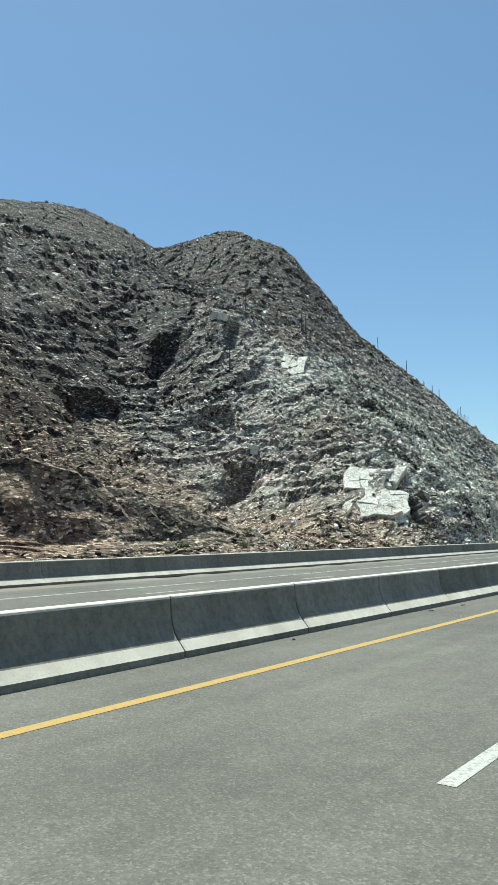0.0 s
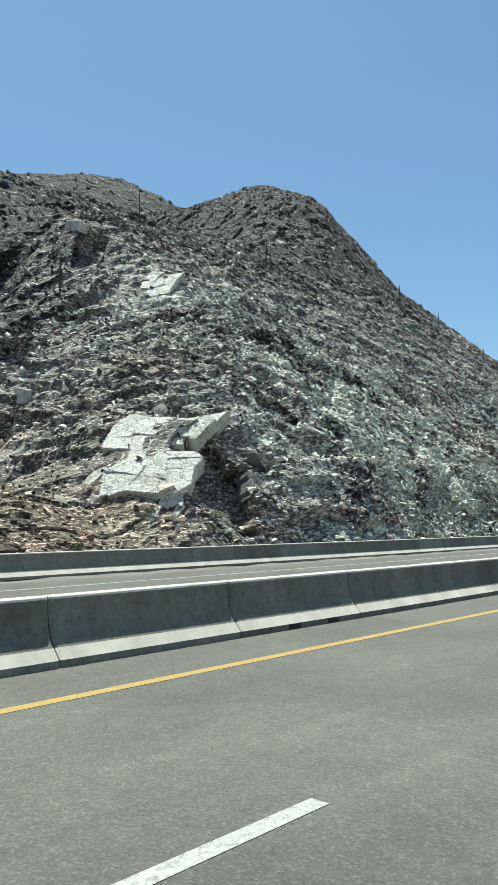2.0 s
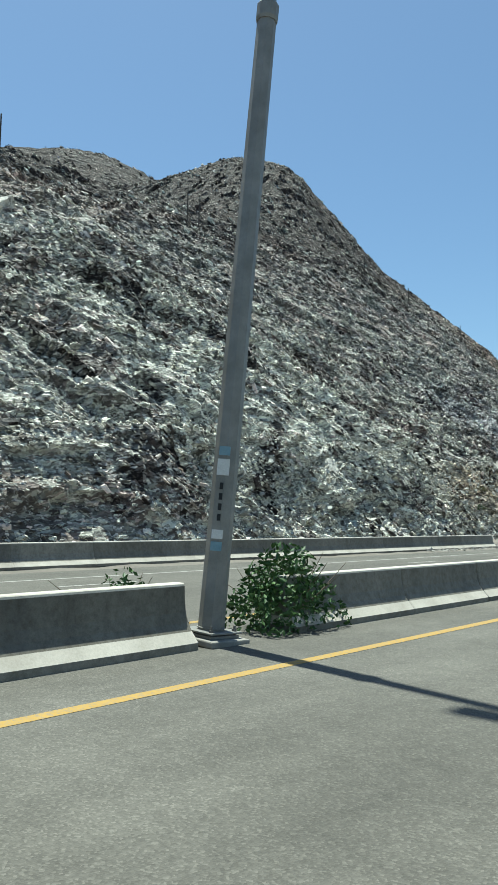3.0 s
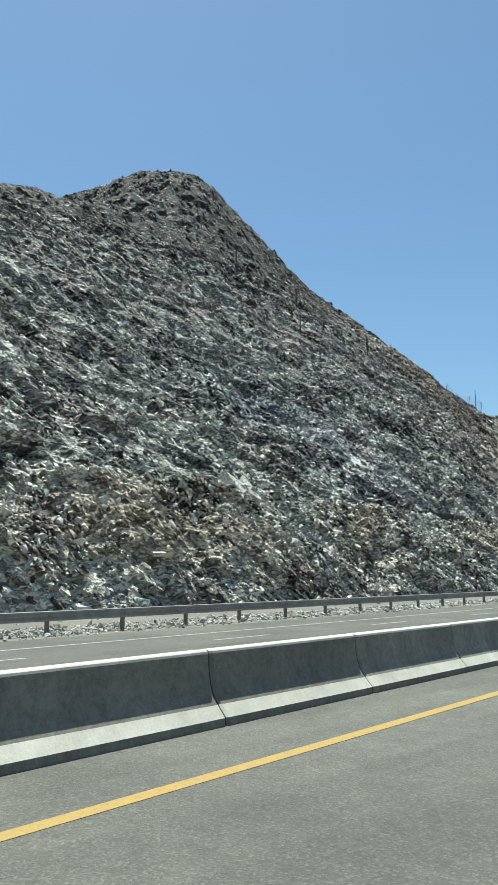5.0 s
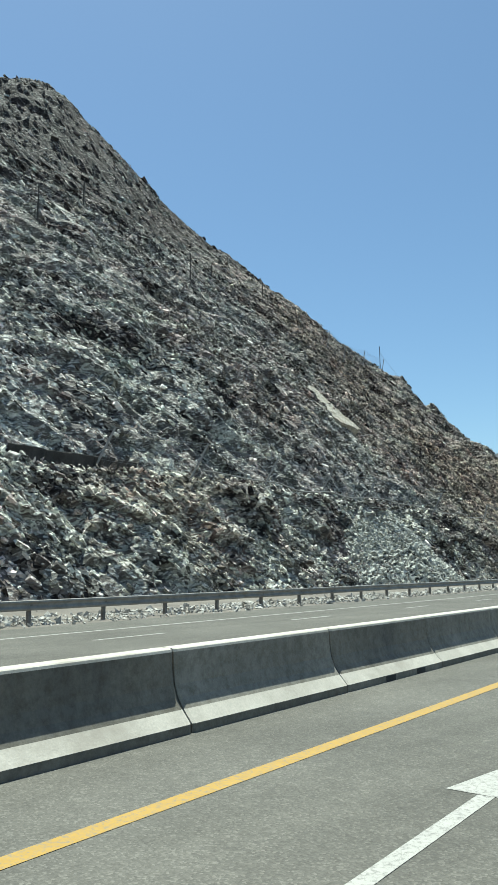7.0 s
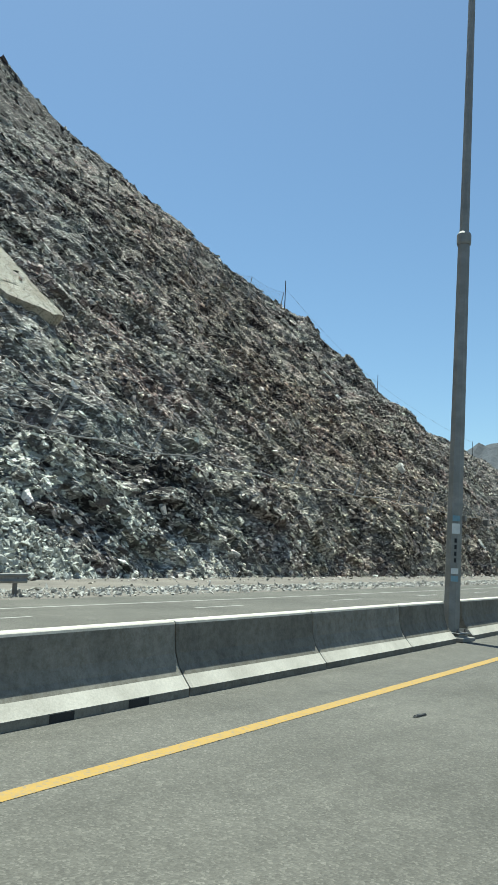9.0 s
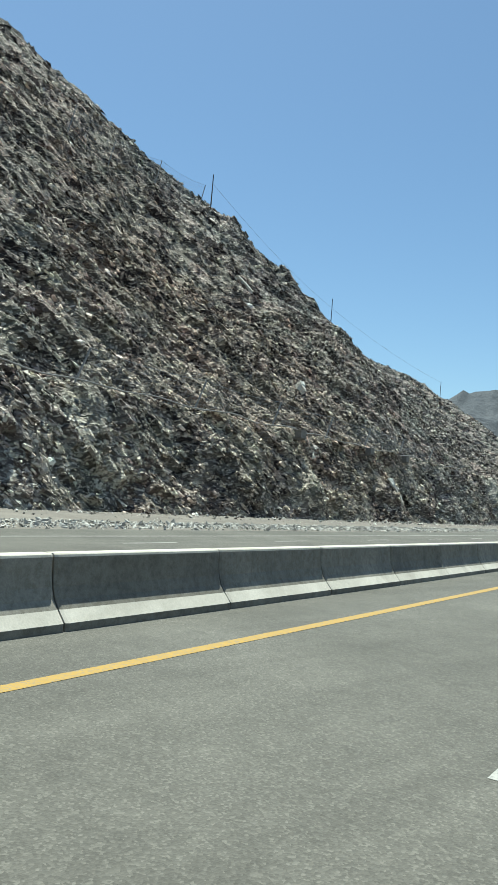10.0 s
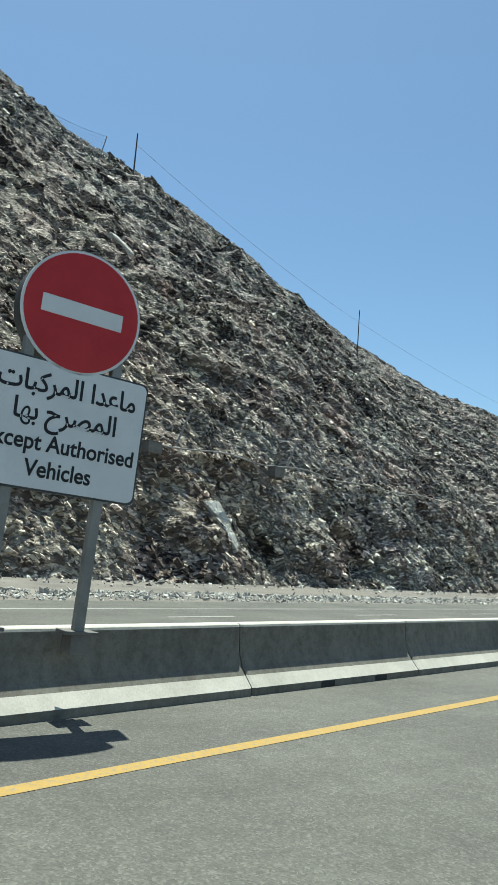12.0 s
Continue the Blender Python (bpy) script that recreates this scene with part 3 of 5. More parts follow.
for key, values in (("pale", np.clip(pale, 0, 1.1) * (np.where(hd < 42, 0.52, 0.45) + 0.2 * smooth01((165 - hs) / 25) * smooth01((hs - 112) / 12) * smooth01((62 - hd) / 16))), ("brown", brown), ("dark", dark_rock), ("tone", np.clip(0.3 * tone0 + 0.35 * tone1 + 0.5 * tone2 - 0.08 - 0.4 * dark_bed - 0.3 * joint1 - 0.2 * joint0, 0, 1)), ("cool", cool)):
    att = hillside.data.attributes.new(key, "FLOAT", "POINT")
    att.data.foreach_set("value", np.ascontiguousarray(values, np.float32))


# ---- loose rock on the slope ----
def rock_form(seed, squash):
    """One angular stone as points and triangles."""
    r = random.Random(seed)
    bm = bmesh.new()
    for _ in range(9):
        p = Vector((r.gauss(0, 1), r.gauss(0, 1), r.gauss(0, 1))).normalized() * r.uniform(0.75, 1.1)
        bm.verts.new((p.x, p.y * 0.75, p.z * squash))
    bmesh.ops.convex_hull(bm, input=bm.verts)
    bmesh.ops.delete(bm, geom=[v for v in bm.verts if not v.link_faces], context="VERTS")
    bmesh.ops.triangulate(bm, faces=bm.faces)
    bm.verts.index_update()
    v = np.array([w.co[:] for w in bm.verts])
    f = np.array([[w.index for w in face.verts] for face in bm.faces])
    bm.free()
    return v, f


FORMS = [rock_form(40 + j, 0.3 + 0.07 * (j % 5)) for j in range(8)]
rng = np.random.default_rng(5)


def shard_forms():
    """Eight thin splinters of six points each."""
    out = []
    for j in range(8):
        r = random.Random(900 + j)
        v = np.array([[1.25, 0, 0], [-1.15, 0.1, 0], [0.1, 0.7, 0.05], [-0.1, -0.7, 0], [0.05, 0, 0.3], [0, 0.05, -0.3]])
        v = v + np.array([[r.uniform(-0.28, 0.28), r.uniform(-0.3, 0.3), r.uniform(-0.16, 0.16)] for _ in range(6)])
        out.append((v, np.array([[0, 2, 4], [2, 1, 4], [1, 3, 4], [3, 0, 4], [2, 0, 5], [1, 2, 5], [3, 1, 5], [0, 3, 5]])))
    return out


SHARDS = shard_forms()


def chunk_forms():
    """Ten broken blocks with eight uneven corners each."""
    out = []
    for j in range(10):
        r = random.Random(950 + j)
        half = (1.0, r.uniform(0.5, 0.8), r.uniform(0.28, 0.5))
        v = np.array([[a * half[0] * r.uniform(0.6, 1.15), b * half[1] * r.uniform(0.55, 1.15), c * half[2] * r.uniform(0.6, 1.2)] for a in (-1, 1) for b in (-1, 1) for c in (-1, 1)])
        out.append((v, np.array([[0, 1, 3], [0, 3, 2], [4, 6, 7], [4, 7, 5], [0, 4, 5], [0, 5, 1], [2, 3, 7], [2, 7, 6], [0, 2, 6], [0, 6, 4], [1, 5, 7], [1, 7, 3]])))
    return out


CHUNKS = chunk_forms()


def spin(count, most):
    """Random turns about random axes, up to an angle."""
    ax = rng.normal(size=(count, 3))
    ax /= np.linalg.norm(ax, axis=1)[:, None]
    half = rng.uniform(-most, most, count) / 2
    x, y, z = (ax * np.sin(half)[:, None]).T
    w = np.cos(half)
    return np.stack([1 - 2 * (y * y + z * z), 2 * (x * y - z * w), 2 * (x * z + y * w), 2 * (x * y + z * w), 1 - 2 * (x * x + z * z), 2 * (y * z - x * w),
                     2 * (x * z - y * w), 2 * (y * z + x * w), 1 - 2 * (x * x + y * y)], -1).reshape(-1, 3, 3)


def scatter(name, places, sizes, material, lift=0.15, traits=(), forms=FORMS, lie=None, most=math.pi):
    """Many stones as one mesh. lie: the frame that they lie in; traits: names and a value a stone."""
    verts, tris, base, order = [], [], 0, []
    kind = rng.integers(0, len(forms), len(places))
    for j, (fv, ff) in enumerate(forms):
        pick = np.where(kind == j)[0]
        if not len(pick):
            continue
        rot = spin(len(pick), most)
        if lie is not None:
            rot = np.einsum("ij,njk->nik", lie, rot)
        at = places[pick] + np.array([0.55, 0.1, 0.83]) * (sizes[pick] * lift)[:, None]
        v = np.einsum("nij,kj->nki", rot, fv) * sizes[pick][:, None, None] + at[:, None]
        verts.append(v.reshape(-1, 3))
        tris.append((ff[None] + (np.arange(len(pick)) * len(fv))[:, None, None]).reshape(-1, 3) + base)
        base += len(pick) * len(fv)
        order.append(np.repeat(pick, len(fv)))
    ob = from_arrays(name, np.concatenate(verts), np.concatenate(tris), material)
    for key, values in traits:
        ob.data.attributes.new(key, "FLOAT", "POINT").data.foreach_set("value", np.ascontiguousarray(values[np.concatenate(order)], np.float32))
    return ob


def on_slope(count, d0, d1, s0=15, s1=460):
    ok = np.where((hd > d0) & (hd < d1) & (hs > s0) & (hs < s1) & (hd > foot(hs) - 0.2) & ~on_fan)[0]
    return rng.choice(ok, count)


# the beds dip along the road and out of the slope (on the nose they lie flatter): long axis, width, thickness
def bedding(a, b):
    a, b = Vector(a).normalized(), Vector(b)
    b = (b - a * b.dot(a)).normalized()
    return np.array([a, b.cross(a), b]).T


slab_zone = np.clip(1.6 * blob(hs, hd, 90, 42.0, 3.4, 4.5) + 1.5 * blob(hs, hd, 92.6, 36.9, 2.6, 1.9) + 1.3 * blob(hs, hd, 274.6, 50.8, 3.4, 3.6) + 1.2 * blob(hs, hd, 116, 66.5, 2.6, 2.6), 0, 1)
for parts_of, forms, lift in (
    (((6000, 31.8, 38, 0.15), (3000, 38, 42, 0.15), (12000, 42, 62, 0.16), (9000, 62, 100, 0.22), (7000, 100, 240, 0.36), (5000, 240, 420, 0.8)), SHARDS, 0.15),
    (((29000, 31.8, 38, 0.17), (9000, 38, 42, 0.16), (41000, 42, 62, 0.19), (23000, 62, 100, 0.26), (13000, 100, 240, 0.46)), CHUNKS, 0.02),
):
    pick = np.concatenate([on_slope(c, a, b, 15, 460 if b < 70 else 600) for c, a, b, _ in parts_of])
    size = np.concatenate([np.full(c, r) for c, _, _, r in parts_of]) * (0.5 + 0.7 * rng.pareto(2.5, len(pick)).clip(0, 2.4))
    apron = smooth01((96 - hs[pick]) / 12) * smooth01((80 - hd[pick]) / 20)
    size *= 1 + 0.12 * smooth01((255 - hs[pick]) / 70) * smooth01((hs[pick] - 108) / 10) * smooth01((70 - hd[pick]) / 15)
    keep = rng.random(len(pick)) > np.maximum(0.8 * dark_bed[pick] * (hd[pick] < 120), np.maximum(0.6 * slab_zone[pick], 0.45 * apron))
    pick, size = pick[keep], (size * (1 - 0.35 * apron))[keep]
    nose = hs[pick] + 0.35 * (hd[pick] - 45) * (hd[pick] < 90) < 106
    for side, lie, most, text in ((nose, bedding((0.5, 0.8, -0.1), (0.15, -0.1, 0.95)), 0.9, "loose flat brown-grey rock fragments on the rocky nose"), (~nose, bedding((0.12, 0.80, -0.58), (0.45, 0.25, 0.86)), 0.7, "loose angular grey and pale rock fragments lying on the slope")):
        at = pick[side]
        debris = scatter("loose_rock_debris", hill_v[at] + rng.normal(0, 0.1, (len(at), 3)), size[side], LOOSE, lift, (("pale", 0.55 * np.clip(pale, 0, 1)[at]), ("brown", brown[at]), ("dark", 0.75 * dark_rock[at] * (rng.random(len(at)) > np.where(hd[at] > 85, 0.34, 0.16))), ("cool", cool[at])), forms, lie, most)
        tagged(debris, text, "rock debris", kind="stuff")
FAN = worn("rubble_rock", (0.26, 0.262, 0.23), (0.66, 0.655, 0.59), 2.6, 0.9, fine=9, relief=0.8, depth=0.08, stain=(0.16, 0.155, 0.135))
# larger broken blocks among the fragments
for s0, s1, d0, d1, count, r, text in ((52, 114, 36, 82, 1300, 0.36, "broken brown-grey blocks strewn over the rocky nose"), (108, 300, 33.8, 41, 2600, 0.3, "chunky grey and pale blocks in the lower cut"), (108, 330, 41, 62, 1500, 0.32, "grey and pale blocks on the slope")):
    at = on_slope(count, d0, d1, s0, s1)
    blocks = scatter("rock_blocks", hill_v[at] + rng.normal(0, 0.1, (count, 3)), r * (0.5 + 0.6 * rng.pareto(2.4, count).clip(0, 2.6)), LOOSE, 0.3, (("pale", 0.6 * np.clip(pale, 0, 1)[at]), ("brown", brown[at]), ("dark", dark_rock[at])))
    tagged(blocks, text, "rock blocks", kind="stuff")
# the pale fan of rubble at the foot of the cut, and paler blocks along it
at = rng.choice(np.where(on_fan)[0], 9000)
fan = scatter("rubble_fan", hill_v[at] + rng.normal(0, 0.08, (9000, 3)), 0.19 * (0.45 + 0.6 * rng.pareto(2.4, 9000).clip(0, 3.0)), FAN, 0.2, (), FORMS)
tagged(fan, "pale greenish-white rubble fan at the foot of the cut", "rubble", kind="stuff")
for s0, d0, rs, rd, count, r in ((203, 35.6, 5, 1.2, 400, 0.2), (176, 36.6, 12, 1.6, 700, 0.22), (147, 36.6, 10, 2.0, 1500, 0.2), (124, 36.6, 9, 2.0, 900, 0.22)):
    us = rng.normal(0, 0.6, count)
    ud = rng.normal(0, 0.6, count)
    ud = np.where(us > 0, ud - 0.55 * us, ud)
    at = np.array([int(np.argmin((hs - s0 - a * rs) ** 2 + ((hill_d - d0 - b * rd) * 2) ** 2)) for a, b in zip(us, ud)])
    fan = scatter("rubble_fan", hill_v[at] + rng.normal(0, 0.15, (count, 3)) + np.array([0.3, 0, 0.15]), r * (0.45 + 0.6 * rng.pareto(2.6, count).clip(0, 2.4)), FAN, 0.5, (), FORMS)
    tagged(fan, "pale greenish-white rubble heaped at the foot of the cut", "rubble", kind="stuff")


# ---- ground, verge and road ----
bm = bmesh.new()
v = [bm.verts.new(p) for p in ((-3500, -3500, -1.2), (3500, -3500, -1.2), (3500, 3500, -1.2), (-3500, 3500, -1.2))]
bm.faces.new(v)
tagged(part("ground", bm, DIRT), "dry brown stony ground", "ground", kind="structure")
road = strip("road", -160, 900, -9.5, 19.0, 0.0, ASPHALT, 5.0, rows=6)
tagged(road, "worn light grey asphalt of a dual carriageway", "road", kind="structure")
rs = np.concatenate([np.arange(-160, 20, 10), np.arange(20, 440, 0.8), np.arange(440, 900, 10)])
for name, dd, zz, mat, text in (
    ("verge", np.array([18.9, 19.3, 20.2, 21.4, 22.6, 23.4, 25, 27, 30, 33, 36.5]), np.array([-0.012, -0.02, 0.0, 0.03, 0.02, -0.08, -0.06, -0.05, -0.1, -0.2, -0.4]), DIRT, "bare brown dirt verge below the rock cut"),
    ("roadside", np.array([-9.4, -12, -30, -120]), np.array([-0.012, -0.15, -0.6, -1.3]), DIRT, "bare dirt roadside"),
):
    ss, d2 = np.meshgrid(rs, dd, indexing="ij")
    z2 = np.broadcast_to(zz, ss.shape) + 0.05 * swell(ss, d2 * 1.0, 2.3, 6) * (np.abs(d2 - dd[0]) > 0.6)
    x2, y2 = lay(ss, d2)
    nn, mm = ss.shape
    i = (np.arange(nn - 1)[:, None] * mm + np.arange(mm - 1)).ravel()
    f = np.stack([i, i + 1, i + mm + 1, i + mm], -1)
    tagged(from_arrays(name, np.stack([x2, y2, z2], -1).reshape(-1, 3), f[:, ::-1] if name == "verge" else f, mat, True), text, name, kind="structure")
count = 26000
gs, gd = rng.uniform(118, 400, count), rng.triangular(19.0, 20.6, 23.4, count)
gx, gy = lay(gs, gd)
stones = scatter("gravel_stones", np.stack([gx, gy, np.interp(gd, [18.9, 20.2, 21.4, 22.6, 23.4], [-0.01, 0.0, 0.03, 0.02, -0.08])], -1), 0.045 + 0.045 * rng.pareto(3, count).clip(0, 2.4), STONES, 0.3, (), SHARDS)
tagged(stones, "band of pale crushed stones along the carriageway's edge", "gravel", kind="stuff")
gd = rng.uniform(26, 34.5, 3500)
gs = rng.uniform(20, 440, 3500)
gx, gy = lay(gs, gd)
rubble = scatter("foot_rubble", np.stack([gx, gy, np.interp(gd, [25, 27, 30, 33, 36.5], [-0.06, -0.05, -0.1, -0.2, -0.4])], -1), (0.05 + 0.07 * rng.pareto(2.5, 3500).clip(0, 4)) * np.interp(gd, [26, 34], [0.6, 1.6]), LOOSE, 0.3)
tagged(rubble, "small fallen stones along the foot of the rock cut", "rubble", kind="stuff")

for name, d0, z in (("yellow_edge_line", 5.04, 0.004), ("yellow_edge_line", 8.3, 0.004)):
    ob = strip(name, -150, 700, d0 - 0.083, d0 + 0.083, z, YELLOW, 3.0, road)
strip("white_edge_line", -150, 700, 16.62, 16.76, 0.004, WHITE, 3.0, road)
PERIOD = 8.24
for first, d0, half in ((4.95, 1.56, 0.07), (131.1, 14.75, 0.06), (316.3 - 38 * PERIOD, 11.6, 0.06)):
    for j in range(-18, 60):
        s0 = first + j * PERIOD
        if -40 < s0 < 480:
            strip("lane_dash", s0, s0 + 2.4, d0 - half, d0 + half, 0.004, WHITE, 1.2, road)
# lane arrow: shaft and head
for name, outline in (("arrow_shaft", ((185.5, 3.175), (190.62, 3.245), (190.62, 3.37), (185.5, 3.30))), ("arrow_head", ((190.63, 2.95), (192.75, 3.26), (190.63, 3.62)))):
    bm = bmesh.new()
    bm.faces.new([bm.verts.new(spot(s, d, 0.004)) for s, d in outline][::-1])
    part(name, bm, WHITE, road)

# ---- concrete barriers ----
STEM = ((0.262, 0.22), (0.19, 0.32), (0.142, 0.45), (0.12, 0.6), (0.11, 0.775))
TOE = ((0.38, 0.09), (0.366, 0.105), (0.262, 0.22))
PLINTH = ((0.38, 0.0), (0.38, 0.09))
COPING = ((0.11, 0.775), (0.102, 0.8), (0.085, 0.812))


def barrier_piece(name, profile, length, material, inset=0.03):
    """One band of a precast barrier unit, its length along y."""
    pts = [(x, z) for x, z in profile] + [(-x, z) for x, z in reversed(profile)]
    bm = bmesh.new()
    rings = []
    for y, pull in ((0.016, inset), (0.055, 0.0), (length - 0.055, 0.0), (length - 0.016, inset)):
        rings.append([bm.verts.new((x - math.copysign(pull * 0.6, x), y, z)) for x, z in pts])
    k = len(pts)
    for a, b in zip(rings, rings[1:]):
        for i in range(k):
            j = (i + 1) % k
            bm.faces.new((a[i], a[j], b[j], b[i]))
    bm.faces.new(rings[0])
    bm.faces.new(rings[-1][::-1])
    bmesh.ops.recalc_face_normals(bm, faces=bm.faces)
    me = bpy.data.meshes.new(name)
    bm.to_mesh(me)
    bm.free()
    me.materials.append(material)
    return me


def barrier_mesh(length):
    # Shade-toned concrete on stem and plinth, sun-toned on toe and coping
    return (barrier_piece("stem", STEM, length, CONCRETE), barrier_piece("toe", TOE, length, SUNLIT_CONCRETE), barrier_piece("plinth", PLINTH, length, CONCRETE), barrier_piece("coping", COPING, length, SUNLIT_CONCRETE))


meshes = {}


def slot_mesh():
    # A dark box, slightly proud, drawn for the shade inside an open slot
    bm = boxed(0.35, 0.3835, 0.0, 0.3, 0.0, 0.08)
    me = bpy.data.meshes.new("drain_slot")
    bm.to_mesh(me)
    bm.free()
    me.materials.append(DARK)
    return me


SLOT = slot_mesh()
SLOTTED = (27.95, 40.75, 50.2, 62.8, 75.05, 98.5, 124.5, 158.5, 195.7, 242.0, 289.9, 324.7)


def barrier_line(s0, s1, phase, d, group, label, unit=3.144):
    """Units end to end between s0 and s1, with joints at the phase."""
    first = phase + math.ceil((s0 - phase) / unit + 1e-6) * unit
    cuts = [s0, *np.arange(first, s1 - 0.2, unit), s1]
    for a, b in zip(cuts, cuts[1:]):
        size = round(b - a, 2)
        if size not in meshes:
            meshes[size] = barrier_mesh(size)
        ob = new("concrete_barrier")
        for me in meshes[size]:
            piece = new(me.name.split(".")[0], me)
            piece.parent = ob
        ob.matrix_world = stand(a, d, 0, 0, 0, random.uniform(-0.12, 0.12))
        tagged(ob, label, "barrier", group)
        if size > 3 and d < 10 and any(a < q < b for q in SLOTTED):
            for y in (0.35 * size, 0.68 * size):
                sl = new("drain_slot", SLOT)
                sl.parent = ob
                sl.location = (0, y, 0)


MEDIAN = 6.73
near_label = "grey precast concrete safety barrier in the median, weathered"
for s0, s1, phase in ((-60, 86.3, 7.9), (88.3, 170.75, 123.17), (171.75, 252.95, 178.37), (253.95, 294.4, 269.53)):
    barrier_line(s0, s1, phase, MEDIAN + 0.08, "barriers along the median", near_label)
barrier_line(319.2, 440, 323.0, MEDIAN + 0.28, "barriers along the median", near_label, 3.9)
barrier_line(-60, 128.4, 4.0, 20.53, "barriers along the far edge", "grey precast concrete barrier below the rock slope")

# low concrete median in the crossover, with flexible posts
bm = bmesh.new()
ss = np.linspace(294.1, 319.4, 14)
top = []
for s in ss:
    top.append([bm.verts.new(spot(s, d, z)) for d, z in ((6.18, 0.0), (6.2, 0.05), (7.05, 0.05), (7.08, 0.0))])
for a, b in zip(top, top[1:]):
    for i in range(3):
        bm.faces.new((a[i], b[i], b[i + 1], a[i + 1]))
bmesh.ops.recalc_face_normals(bm, faces=bm.faces)
tagged(part("median_slab", bm, PALE_CONCRETE), "low pale concrete median strip between two barrier ends", "median", kind="structure")


def lathe(bm, profile, n=16):
    rings = [[bm.verts.new((r * math.cos(6.28319 * i / n), r * math.sin(6.28319 * i / n), z)) for i in range(n)] for r, z in profile]
    for a, b in zip(rings, rings[1:]):
        for i in range(n):
            bm.faces.new((a[i], a[(i + 1) % n], b[(i + 1) % n], b[i]))
    bm.faces.new(rings[0][::-1])
    bm.faces.new(rings[-1])
    return bm


def striped_post(m, capped=True):
    root = empty("striped_post", m)
    tagged(root, "black and white banded plastic delineator post on the median" if capped else "banded delineator post on the median, its cap missing", "bollard", "posts on the crossover median")
    part("base", lathe(bmesh.new(), ((0.16, 0.0), (0.16, 0.015), (0.09, 0.04), (0.08, 0.05))), DARK, root)
    edges = (0.05, 0.24, 0.40, 0.56, 0.74)
    for j, (a, b) in enumerate(zip(edges, edges[1:])):
        part("band", lathe(bmesh.new(), ((0.068, a), (0.068, b))), BOLLARD_WHITE if (j % 2 == 0) == capped else SIGN_BLACK, root, "white band" if (j % 2 == 0) == capped else "black band")
    if not capped:
        return root
    part("band", lathe(bmesh.new(), ((0.066, 0.74), (0.066, 0.80))), SIGN_BLACK, root, "black band")
    part("cap", lathe(bmesh.new(), ((0.078, 0.79), (0.08, 0.82), (0.06, 0.845), (0.02, 0.85))), BOLLARD_WHITE, root, "white cap")
    return root


def thin_post(m):
    root = empty("thin_post", m)
    tagged(root, "thin scuffed dark delineator post on the median", "bollard", "posts on the crossover median")
    part("base", lathe(bmesh.new(), ((0.13, 0.0), (0.13, 0.02), (0.05, 0.04))), DARK, root)
    part("stem", lathe(bmesh.new(), ((0.034, 0.03), (0.034, 0.74), (0.03, 0.76)), 10), DULL_STEEL, root)
    return root


first = striped_post(stand(298.66, 6.72, 0.05, 0, 4))
striped_post(stand(300.96, 6.74, 0.05, -2, -2), False)
for s, lean in ((311.3, 2), (313.75, 1), (316.15, -1)):
    copy_thing(first, stand(s, 6.74, 0.05, lean, lean))
first = thin_post(stand(296.65, 6.7, 0.05, 3, 4))
for s, lean in ((306.7, 6), (308.95, 3)):
    copy_thing(first, stand(s, 6.7, 0.05, -lean, lean))


def broken_strip(s, d, length, width, turn_by, mat, text, lift=0.055):
    """A flattened, bent strip torn from a post, lying on the slab."""
    r = random.Random(int(s * 100))
    bm = bmesh.new()
    rows = []
    for k in range(7):
        u = k / 6
        w = width * (0.35 + 0.65 * math.sin(3.14 * (0.12 + 0.76 * u))) * r.uniform(0.8, 1.1)
        y, bend = (u - 0.5) * length, 0.06 * math.sin(2.6 * u) + r.uniform(-0.008, 0.008)
        h = 0.012 + 0.02 * abs(math.sin(3 * u + s))
        rows.append([bm.verts.new((bend + a * w, y, z)) for a, z in ((-0.5, 0.0), (-0.4, h), (0.4, h * 0.7), (0.5, 0.0))])
    for a, b in zip(rows, rows[1:]):
        for k in range(4):
            bm.faces.new((a[k], b[k], b[(k + 1) % 4], a[(k + 1) % 4]))
    bm.faces.new(rows[0])
    bm.faces.new(rows[-1][::-1])
    bmesh.ops.recalc_face_normals(bm, faces=bm.faces)
    ob = part("broken_strip", bm, mat)
    ob.matrix_world = stand(s, d, lift, 0, 0, turn_by)
    tagged(ob, text, "debris", "torn strips on the median")


for s, d, length, width, turn_by, mat, text, lift in (
    (302.5, 6.62, 1.5, 0.2, 6, DULL_STEEL, "flattened grey plastic post shell lying on the median", 0.052),
    (302.3, 6.38, 1.3, 0.05, -24, SIGN_BLACK, "thin black torn strip lying on the median", 0.056),
    (300.5, 6.75, 0.7, 0.05, 8, SIGN_BLACK, "thin black torn strip lying on the median", 0.052),
    (304.6, 6.6, 0.4, 0.07, 30, SIGN_BLACK, "short black torn strip lying on the median", 0.052),
):
    broken_strip(s, d, length, width, turn_by, mat, text, lift)


def post_stub(s, d):
    ob = part("post_stub", lathe(bmesh.new(), ((0.11, 0.0), (0.11, 0.015), (0.06, 0.03), (0.05, 0.06), (0.035, 0.045))), DARK)
    ob.matrix_world = stand(s, d, 0.05, random.uniform(-4, 4))
    tagged(ob, "broken black foot of a delineator post on the median", "post stub", "broken posts on the median")


for s, d in ((303.2, 6.6), (305.2, 6.62)):
    post_stub(s, d)


